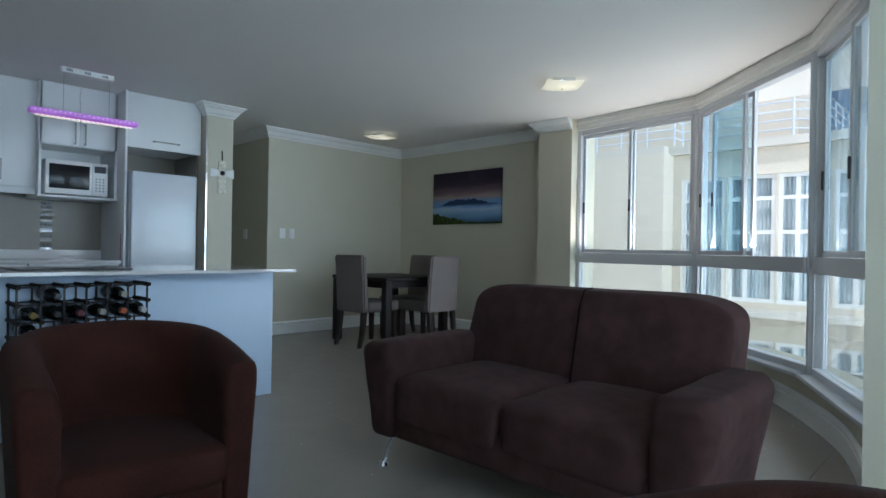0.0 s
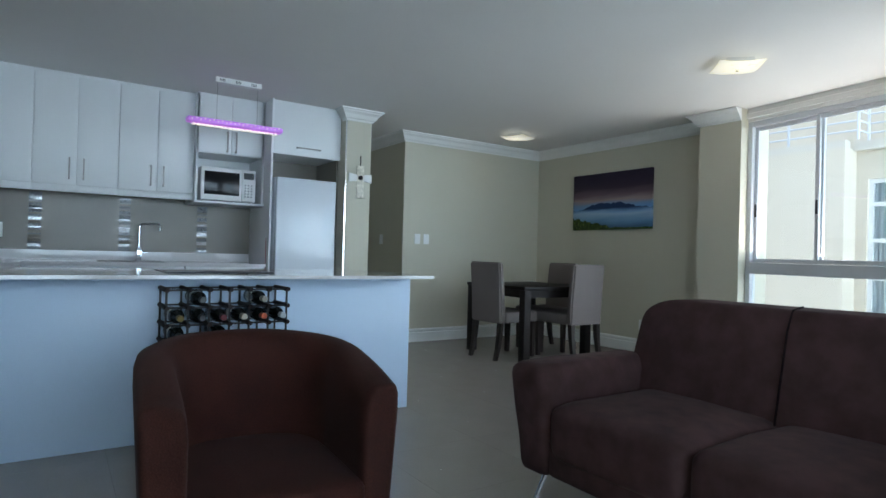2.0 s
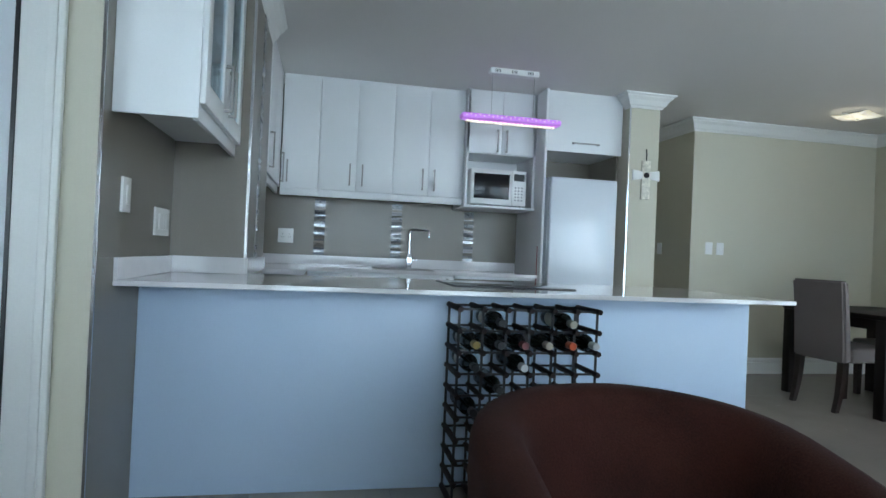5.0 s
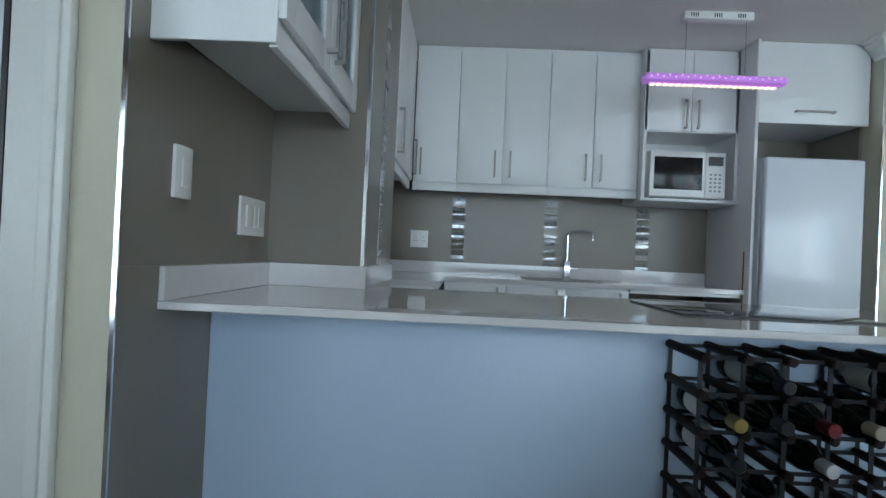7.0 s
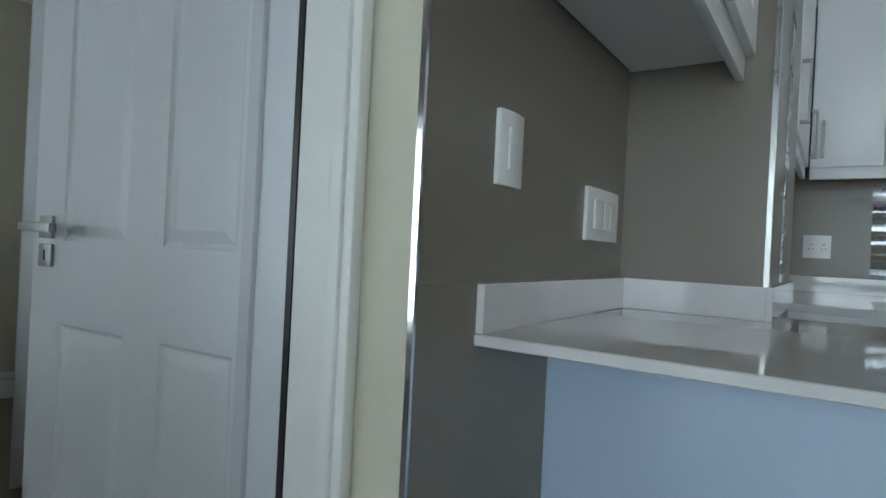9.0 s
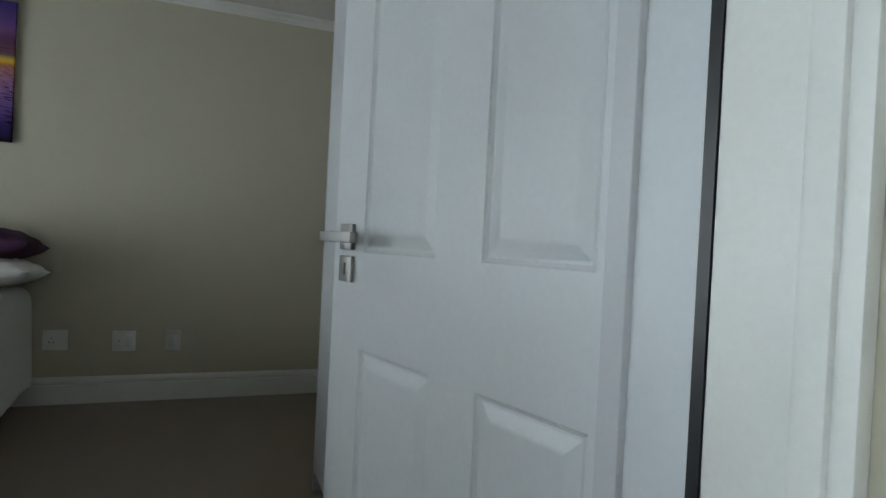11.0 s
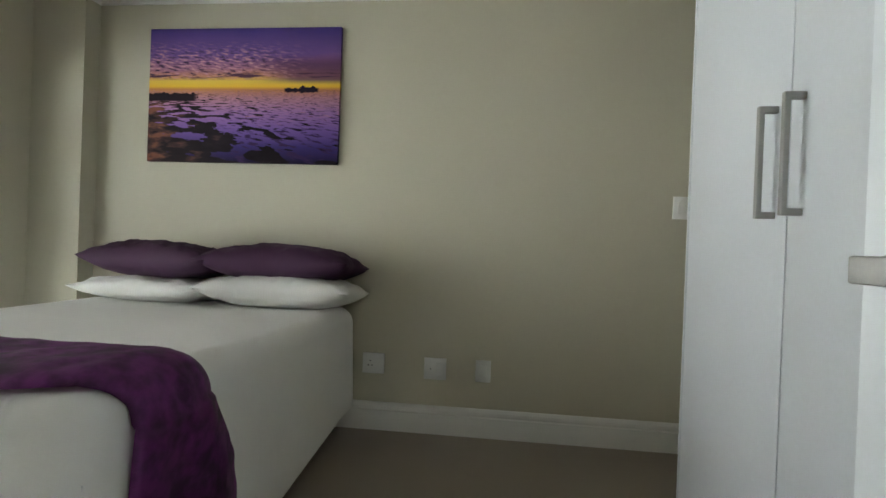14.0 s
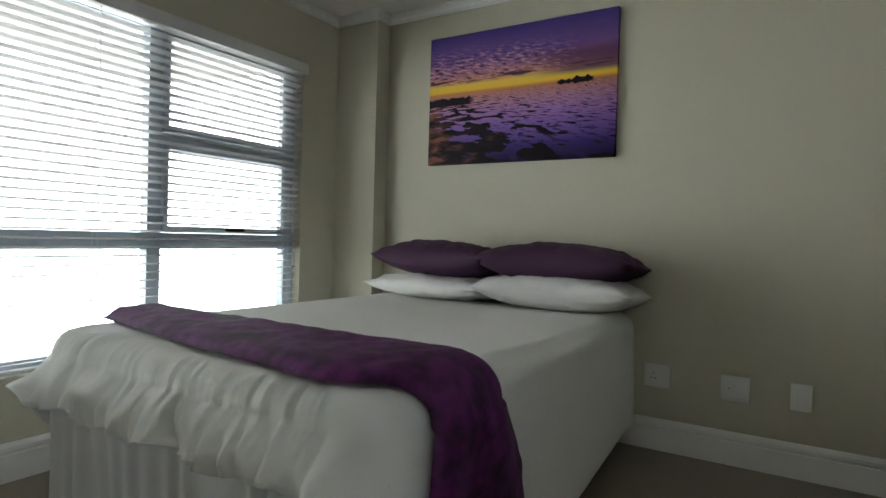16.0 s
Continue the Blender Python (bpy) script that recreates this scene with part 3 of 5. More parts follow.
def bar_handle(parent, p, axis, length, out, label=""):
    """A flat bar pull on two square feet. p: its middle on the door's face; out: the direction it stands off."""
    bm = bmesh.new()
    p, o = Vector(p), Vector(out)
    a = Vector((0, 0, 1)) if axis == "z" else (Vector((0, 1, 0)) if axis == "y" else Vector((1, 0, 0)))
    s = a.cross(o)
    for k in (-1, 1):
        c = p + a * k * (length / 2 - 0.006)
        q0, q1 = c - a * 0.006 - s * 0.006, c + a * 0.006 + s * 0.006 + o * 0.026
        box(bm, *sorted_box(*q0, *q1))
    q0, q1 = p - a * length / 2 - s * 0.006 + o * 0.024, p + a * length / 2 + s * 0.006 + o * 0.034
    box(bm, *sorted_box(*q0, *q1), bevel=0.001, seg=1)
    return part("handle", bm, M_STEEL, parent, label or "brushed steel bar handle", smooth=False)


def cabinet_door(parent, x0, y0, z0, x1, y1, z1, bevel=0.003):
    bm = bmesh.new()
    box(bm, x0, y0, z0, x1, y1, z1, bevel=bevel)
    return part("door", bm, M_CAB, parent)


# wall cupboards on the back wall: two double units and the corner run
UPX, UZ0, UZ1 = XK + 0.36, 1.545, 2.487


def wall_unit(ya, yb, label, handles):
    t = thing("wall_cabinet", pose(XK, ya, UZ0), label, "cabinet", "kitchen wall cabinets")
    w, d, h = yb - ya, 0.36, UZ1 - UZ0
    piece("body", [(0.001, 0.001, 0, d - 0.02, w - 0.001, h)], M_CAB, t)
    piece("valance", [(d - 0.035, 0.0, -0.055, d - 0.012, w, -0.001)], M_CAB, t, "white light rail under the doors", bevel=0.002)
    n = len(handles)
    for i, hs in enumerate(handles):
        y0, y1 = w * i / n + 0.0015, w * (i + 1) / n - 0.0015
        dd = cabinet_door(t, d - 0.019, y0, 0.004, d, y1, h - 0.03)
        if hs:
            yh = y1 - 0.05 if hs > 0 else y0 + 0.05
            bar_handle(dd, (d, yh, 0.14), "z", 0.18, (1, 0, 0))
    return t


wall_unit(-0.235, 0.065, "white corner wall cabinet", [-1])
wall_unit(0.065, 0.68, "white double wall cabinet over the sink", [1, -1])
wall_unit(0.68, 1.29, "white double wall cabinet beside the microwave", [1, -1])

t = thing("wall_cabinet", pose(-5.61, -0.605, UZ0), "white wall cabinet on the side wall", "cabinet", "kitchen wall cabinets")
piece("body", [(0.002, 0, 0, 0.96, 0.345, UZ1 - UZ0)], M_CAB, t)
piece("valance", [(0.002, 0.33, -0.055, 0.96, 0.352, -0.001)], M_CAB, t, bevel=0.002)
for x0, x1, hx in ((0.003, 0.46, 0.05), (0.463, 0.96, 0.90)):
    dd = cabinet_door(t, x0, 0.346, 0.004, x1, 0.365, 0.925)
    bar_handle(dd, (hx, 0.365, 0.16), "z", 0.24, (0, 1, 0))

# microwave housing
t = thing("microwave_cabinet", pose(XK, 1.29, 0), "white tall cabinet with an open microwave niche", "cabinet")
XM = 0.45
piece("side", [(0.001, 0.001, 1.49, XM, 0.02, UZ1)], M_CAB, t)
piece("side", [(0.001, 0.600, 1.49, XM, 0.620, UZ1)], M_CAB, t)
piece("shelf", [(0.001, -0.01, 1.470, XM + 0.02, 0.630, 1.490)], M_CAB, t, bevel=0.002)
piece("shelf", [(0.001, 0.02, 1.935, XM - 0.02, 0.600, 1.955)], M_CAB, t)
piece("back", [(0.001, 0.02, 1.49, 0.012, 0.600, 1.935)], M_CAB, t)
piece("body", [(0.001, 0.02, 1.955, XM - 0.021, 0.600, UZ1)], M_CAB, t)
for y0, y1, yh in ((0.003, 0.309, 0.27), (0.312, 0.617, 0.35)):
    dd = cabinet_door(t, XM - 0.019, y0, 1.94, XM, y1, 2.47)
    bar_handle(dd, (XM, yh, 2.05), "z", 0.19, (1, 0, 0))

# fridge housing
t = fridge_case = thing("fridge_cabinet", pose(XK, 1.93, 0), "white tall cabinet over and beside the fridge", "cabinet")
piece("side", [(0.001, -0.018, 0, 0.66, 0.002, UZ1)], M_CAB, t, bevel=0.002)
piece("body", [(0.001, 0.003, 1.99, 0.60, 0.700, UZ1)], M_CAB, t)
dd = cabinet_door(t, 0.601, 0.004, 1.975, 0.620, 0.70, UZ1)
bar_handle(dd, (0.620, 0.36, 2.05), "y", 0.24, (1, 0, 0))
piece("side", [(0.001, 0.690, 0, 0.55, 0.708, 1.985)], M_GREY, t, "grey side of the fridge recess")

# fridge
t = thing("fridge", pose(-5.93, 1.953, 0), "tall white fridge freezer in its recess", "fridge")
piece("body", [(0, 0, 0.03, 0.63, 0.60, 1.745)], M_FRIDGE, t, bevel=0.012)
piece("door", [(0.634, 0.001, 0.72, 0.690, 0.599, 1.743)], M_FRIDGE, t, "white fridge door", bevel=0.016, seg=3)
piece("door", [(0.634, 0.001, 0.06, 0.690, 0.599, 0.712)], M_FRIDGE, t, "white freezer door", bevel=0.016, seg=3)
piece("foot", [(0.03, 0.03, 0, 0.6, 0.57, 0.03)], M_BLACK, t)

piece("red_edge", [(0.575, -0.020, 0.62, 0.590, -0.0185, 1.16)], mat("plain_red", (0.35, 0.01, 0.02), 0.4), fridge_case, "narrow red strip")

M_BUTTON = mat("grey_keypad_print", (0.34, 0.34, 0.35), 0.5)
# microwave
t = thing("microwave", pose(-5.94, 1.337, 1.492), "white microwave oven with a dark glass door", "microwave")
piece("body", [(0, 0, 0.01, 0.40, 0.50, 0.315)], M_WHITE, t, bevel=0.006)
piece("foot", [(0.03, 0.03, 0, 0.37, 0.47, 0.011)], M_BLACK, t)
dd = piece("door", [(0.401, 0.002, 0.012, 0.425, 0.365, 0.313)], M_WHITE, t, bevel=0.005)
piece("window", [(0.425, 0.03, 0.06, 0.427, 0.345, 0.275)], M_OVEN, dd, "dark oven window", bevel=0.0008)
pp = piece("control_panel", [(0.401, 0.368, 0.012, 0.422, 0.498, 0.313)], M_WHITE, t, bevel=0.005)
piece("display", [(0.422, 0.385, 0.225, 0.4235, 0.480, 0.285)], M_BLACK, pp)
for r in range(5):
    for c in range(3):
        piece("button", [(0.422, 0.394 + c * 0.029, 0.052 + r * 0.027, 0.4240, 0.410 + c * 0.029, 0.066 + r * 0.027)], M_BUTTON, pp, bevel=0.001, seg=1)

# base units along the back wall
for i, (ya, yb) in enumerate(((0.02, 0.42), (0.42, 0.80), (0.80, 1.20))):
    t = thing("base_cabinet", pose(-5.93, ya, 0), "white base cabinet under the back worktop", "cabinet", "kitchen base cabinets")
    piece("body", [(0, 0.001, 0.1, 0.53, yb - ya - 0.001, 0.884)], M_CAB, t)
    piece("plinth", [(0.05, 0.001, 0, 0.48, yb - ya - 0.001, 0.1)], M_CAB, t)
    dd = cabinet_door(t, 0.531, 0.002, 0.105, 0.55, yb - ya - 0.002, 0.87)
    bar_handle(dd, (0.55, (yb - ya) - 0.06, 0.78), "z", 0.16, (1, 0, 0))
t = thing("base_cabinet", pose(-5.35, -0.59, 0), "white base cabinet under the side worktop", "cabinet", "kitchen base cabinets")
piece("body", [(0.0, 0.001, 0.1, 0.715, 0.58, 0.884)], M_CAB, t)
piece("plinth", [(0.0, 0.001, 0, 0.70, 0.53, 0.1)], M_CAB, t)
t = thing("dishwasher", pose(-5.93, 1.21, 0), "white dishwasher with its door ajar", "dishwasher")
piece("body", [(0, 0.002, 0.1, 0.50, 0.698, 0.80)], M_BLACK, t, "dark inner tub")
piece("plinth", [(0.05, 0.002, 0, 0.46, 0.698, 0.1)], M_BLACK, t)
piece("top", [(0, 0.002, 0.86, 0.52, 0.698, 0.884)], M_CAB, t)
piece("door", [(0.53, 0.004, 0.11, 0.60, 0.696, 0.83)], M_WHITE, t, bevel=0.006)

# tap and sink
t = thing("kitchen_tap", pose(-5.87, 0.886, 0.915), "tall chrome swan-neck mixer tap", "tap")
bm = bmesh.new()
box(bm, -0.022, -0.022, 0, 0.022, 0.022, 0.13, bevel=0.004)
part("base", bm, M_CHROME, t)
bm = bmesh.new()
tube(bm, [(0, 0, 0.12), (0, 0, 0.32), (0.004, 0.012, 0.338), (0.01, 0.03, 0.345), (0.05, 0.14, 0.345), (0.058, 0.158, 0.338), (0.06, 0.165, 0.32), (0.06, 0.165, 0.285)], 0.010, 10)
part("spout", bm, M_CHROME, t)
piece("lever", [(0.0, 0.022, 0.075, 0.012, 0.075, 0.085)], M_CHROME, t, bevel=0.002)
slab("sink", [(-5.80, 0.55, 0.9155, -5.45, 1.05, 0.918)], M_STEEL, "stainless sink rim set in the back worktop", "sink", kind="thing", bevel=0.001)

# hob
t = thing("hob", pose(-3.80, 0.752, 0.9155), "black glass hob set flush in the peninsula worktop", "hob")
piece("glass", [(0, 0, 0, 0.50, 0.58, 0.005)], M_HOB, t, bevel=0.002)
piece("edge", [(-0.004, -0.004, 0, 0.504, 0.584, 0.003)], M_BLACK, t)

# switches and sockets


def plate(m, w, h, label, kindname, rockers=(), holes=(), pins=()):
    """A wall plate facing local +y, its lower left corner at the origin (x to the viewer's left)."""
    t = thing(kindname, m, label, "switch" if "switch" in kindname else "socket")
    bm = bmesh.new()
    sheet(bm, 9, 3, lambda u, v: ((u - 0.5) * w, 0.009 + 0.005 * (1 - (2 * u - 1) ** 2), v * h))
    for a, b, c, d in ((-w / 2, 0.0, 0.0, 0),):
        box(bm, -w / 2, 0.0, 0.0, w / 2, 0.009, h)
    part("cover", bm, M_WHITE, t, angle=30)
    for x0, z0, x1, z1 in rockers:
        piece("rocker", [(x0 * w - w / 2, 0.010, z0 * h, x1 * w - w / 2, 0.0165, z1 * h)], M_WHITE, t, bevel=0.002)
    for x, z in pins:
        bm = bmesh.new()
        rod(bm, (x * w - w / 2, 0.011, z * h), (x * w - w / 2, 0.0145, z * h), 0.0035, n=8)
        part("hole", bm, M_BLACK, t)
    return t


S1 = [(0.28, 0.22, 0.72, 0.78)]
S2 = [(0.20, 0.22, 0.36, 0.78), (0.38, 0.22, 0.54, 0.78), (0.56, 0.22, 0.84, 0.78)]
PINS = [(0.36, 0.62), (0.28, 0.40), (0.44, 0.40)]
plate(pose(-3.085, -0.598, 1.168), 0.088, 0.130, "white single light switch plate on grey tiles", "light_switch", S1)
plate(pose(-3.588, -0.598, 1.090), 0.225, 0.125, "white double switch plate on grey tiles", "light_switch", S2)
plate(pose(XK, -0.195, 1.10, 0, 0, -90), 0.13, 0.125, "white double wall socket on grey tiles", "wall_socket", [], pins=[(0.25, 0.6), (0.18, 0.4), (0.32, 0.4), (0.7, 0.6), (0.63, 0.4), (0.77, 0.4)])
plate(pose(XH, 3.85, 1.17, 0, 0, -90), 0.075, 0.12, "white light switch on the cream wall", "light_switch", S1)
plate(pose(XH, 3.975, 1.17, 0, 0, -90), 0.075, 0.12, "white light switch on the cream wall", "light_switch", S1)
plate(pose(-6.35, 3.65, 1.16, 0, 0, 180), 0.075, 0.12, "white light switch in the passage", "light_switch", S1)
plate(pose(-4.02, YD, 0.26, 0, 0, 180), 0.155, 0.115, "white wall socket above the skirting", "wall_socket", [], pins=PINS)
plate(ROOM @ pose(-1.675, YB, 0.318), 0.125, 0.115, "white wall socket with three round holes beside the bed", "wall_socket", [], pins=[(1 - a, b) for a, b in PINS])
plate(ROOM @ pose(-2.03, YB, 0.305), 0.125, 0.12, "white aerial and switch plate beside the bed", "wall_socket", [(0.08, 0.2, 0.42, 0.8)], pins=[(0.7, 0.5)])
plate(ROOM @ pose(-2.30, YB, 0.308), 0.085, 0.12, "white blank plate beside the bed", "wall_socket", S1)
plate(ROOM @ pose(-3.32, YB, 1.245), 0.085, 0.12, "white light switch on the bedroom wall", "light_switch", S1)

# glazed wall cabinet in the niche
t = thing("glazed_wall_cabinet", pose(-3.775, -0.597, 0), "white wall cabinet with glazed doors over the peninsula", "cabinet")
CW, CD, CZ = 0.865, 0.285, 1.562
piece("side", [(CW - 0.018, 0, 1.510, CW, CD, CEIL - 0.002)], M_CAB, t, "plain white end panel", bevel=0.002)
piece("side", [(0.0, 0, CZ, 0.018, CD, CEIL - 0.002)], M_CAB, t)
piece("bottom", [(0.018, 0.004, CZ, CW - 0.018, CD, CZ + 0.018)], M_CAB, t)
piece("back", [(0.018, 0.0, CZ + 0.02, CW - 0.018, 0.008, CEIL - 0.002)], M_CAB, t)
piece("shelf", [(0.018, 0.01, 1.90, CW - 0.018, CD - 0.02, 1.916)], M_CAB, t)
piece("shelf", [(0.018, 0.01, 2.20, CW - 0.018, CD - 0.02, 2.216)], M_CAB, t)
piece("valance", [(0.0, CD - 0.022, 1.505, CW - 0.019, CD - 0.002, CZ - 0.001)], M_CAB, t, "white light rail", bevel=0.002)
for x0, x1, hx in ((0.002, CW / 2 - 0.002, CW / 2 - 0.05), (CW / 2 + 0.002, CW - 0.002, CW / 2 + 0.05)):
    bm = bmesh.new()
    z0, z1, y0, y1 = CZ + 0.002, CEIL - 0.03, CD + 0.001, CD + 0.021
    for q in ((x0, y0, z0, x0 + 0.075, y1, z1), (x1 - 0.075, y0, z0, x1, y1, z1), (x0 + 0.075, y0, z0, x1 - 0.075, y1, z0 + 0.085), (x0 + 0.075, y0, z1 - 0.085, x1 - 0.075, y1, z1)):
        box(bm, *q, bevel=0.003)
    dd = part("door", bm, M_CAB, t)
    g = piece("pane", [(x0 + 0.075, y0 + 0.008, z0 + 0.085, x1 - 0.075, y0 + 0.012, z1 - 0.085)], M_FROST, dd, "bluish glass pane")
    g.visible_shadow = False
    bar_handle(dd, (hx, y1, 1.72), "z", 0.20, (0, 1, 0))

# pendant lamp
t = thing("pendant_bar_lamp", pose(-4.97, 1.50, 0), "acrylic bar pendant lamp with lit LED strip on two wires", "pendant lamp")
piece("canopy", [(-0.035, -0.185, 2.445, 0.035, 0.20, CEIL - 0.001)], M_WHITE, t, "white ceiling canopy", bevel=0.004)
for c in (-0.13, 0.0, 0.13):
    for k in range(4):
        piece("vent", [(0.035, c - 0.02 + k * 0.012, 2.455, 0.036, c - 0.014 + k * 0.012, 2.478)], M_BLACK, t)
for y in (-0.16, 0.175):
    bm = bmesh.new()
    rod(bm, (0, y, 2.130), (0, y, 2.446), 0.0015, n=6)
    part("wire", bm, M_STEEL, t)
bm = bmesh.new()
box(bm, -0.05, -0.395, 2.085, 0.05, 0.395, 2.130, bevel=0.016, seg=3)
part("diffuser", bm, M_ACRYLIC, t, "violet glowing acrylic bar")
for k in range(22):
    bm = bmesh.new()
    bmesh.ops.create_uvsphere(bm, u_segments=6, v_segments=4, radius=0.006, matrix=Matrix.Translation((0.051, -0.36 + k * 0.034, 2.108 + 0.009 * (k % 2))))
    part("bubble", bm, M_BUBBLE, t)
strip = piece("led_strip", [(-0.016, -0.365, 2.079, 0.016, 0.365, 2.0845)], M_ACRYLIC, t, "violet strip carrying warm lights")
for k in range(20):
    y = -0.352 + k * 0.0356
    piece("led", [(-0.013, y, 2.070, 0.013, y + 0.026, 2.0788)], M_LED, strip, bevel=0.003, seg=1)

# ceiling lights


def ceiling_light(x, y, rz, watts):
    t = thing("ceiling_light", pose(x, y, CEIL, 0, 0, rz), "square curved frosted glass ceiling light, lit", "ceiling light", "ceiling lights")
    piece("base", [(-0.09, -0.09, -0.035, 0.09, 0.09, -0.001)], M_CHROME, t, bevel=0.005)
    bm = bmesh.new()
    a = 0.15
    f = lambda u, v: ((u - 0.5) * 2 * a, (v - 0.5) * 2 * a, -0.060 + 0.022 * ((2 * u - 1) ** 2 + (2 * v - 1) ** 2) / 2)
    sheet(bm, 9, 9, f)
    bmesh.ops.solidify(bm, geom=bm.faces[:], thickness=0.006)
    part("shade", bm, M_SHADE, t, "glowing frosted glass plate with a crackled pattern")
    bm = bmesh.new()
    rod(bm, (0, 0, -0.075), (0, 0, -0.035), 0.012, n=12)
    part("knob", bm, M_CHROME, t)
    lamp = new("ceiling_lamp", bpy.data.lights.new("ceiling_lamp", "POINT"))
    lamp.data.energy, lamp.data.color, lamp.data.shadow_soft_size = watts, (1.0, 0.86, 0.66), 0.06
    lamp.location = (x, y, CEIL - 0.17)


ceiling_light(-2.13, 4.235, 45, 1.0)
ceiling_light(-5.055, 4.735, 20, 1.0)

# cross on the column
t = thing("wall_cross", pose(-5.238, 2.80, 1.60), "pale ceramic cross hanging on the column", "cross")
M_CERAMIC = mat("mottled_cream_ceramic", (0.66, 0.62, 0.52), 0.45, 0.30, 28, 0.15, 90, span=0.3)
bm = bmesh.new()
box(bm, 0, -0.042, 0, 0.016, 0.042, 0.33, bevel=0.006)
for v in bm.verts:
    v.co.y *= 1.0 - 0.22 * math.sin(math.pi * v.co.z / 0.33)
part("upright", bm, M_CERAMIC, t)
for k in (-1, 1):
    bm = bmesh.new()
    box(bm, 0.001, min(k * 0.030, k * 0.128), 0.168, 0.018, max(k * 0.030, k * 0.128), 0.240, bevel=0.008)
    for v in bm.verts:
        v.co.z += (0.010 if v.co.z > 0.204 else -0.010) * (abs(v.co.y) - 0.06) / 0.06
    part("arm", bm, M_TRIM, t, "pale flared arm")
bm = bmesh.new()
rod(bm, (0.016, 0, 0.205), (0.024, 0, 0.205), 0.024, n=16)
part("boss", bm, M_DARK, t, "dark round boss")
bm = bmesh.new()
tube(bm, [(0.008, 0, 0.32), (0.006, 0.004, 0.38), (0.004, 0, 0.43)], 0.005, 6)
part("hanger", bm, M_BLACK, t)

# ---- living room furniture ----


def puff(bm, cx, cy, cz, a, b, c, e=0.35, f=0.45, nu=40, nv=18):
    """A soft rounded block."""
    sp = lambda w, p: math.copysign(abs(w) ** p, w)
    rings = []
    for j in range(1, nv):
        ph = -math.pi / 2 + math.pi * j / nv
        rings.append([bm.verts.new((cx + a * sp(math.cos(ph), f) * sp(math.cos(2 * math.pi * i / nu), e),
                                    cy + b * sp(math.cos(ph), f) * sp(math.sin(2 * math.pi * i / nu), e),
                                    cz + c * sp(math.sin(ph), f))) for i in range(nu)])
    lo, hi = bm.verts.new((cx, cy, cz - c)), bm.verts.new((cx, cy, cz + c))
    for r0, r1 in zip(rings, rings[1:]):
        for i in range(nu):
            bm.faces.new((r0[i], r0[(i + 1) % nu], r1[(i + 1) % nu], r1[i]))
    for i in range(nu):
        bm.faces.new((lo, rings[0][(i + 1) % nu], rings[0][i]))
        bm.faces.new((hi, rings[-1][i], rings[-1][(i + 1) % nu]))


def wobble(bm, amount, scale):
    for v in bm.verts:
        v.co += amount * noise.noise_vector(v.co * scale)


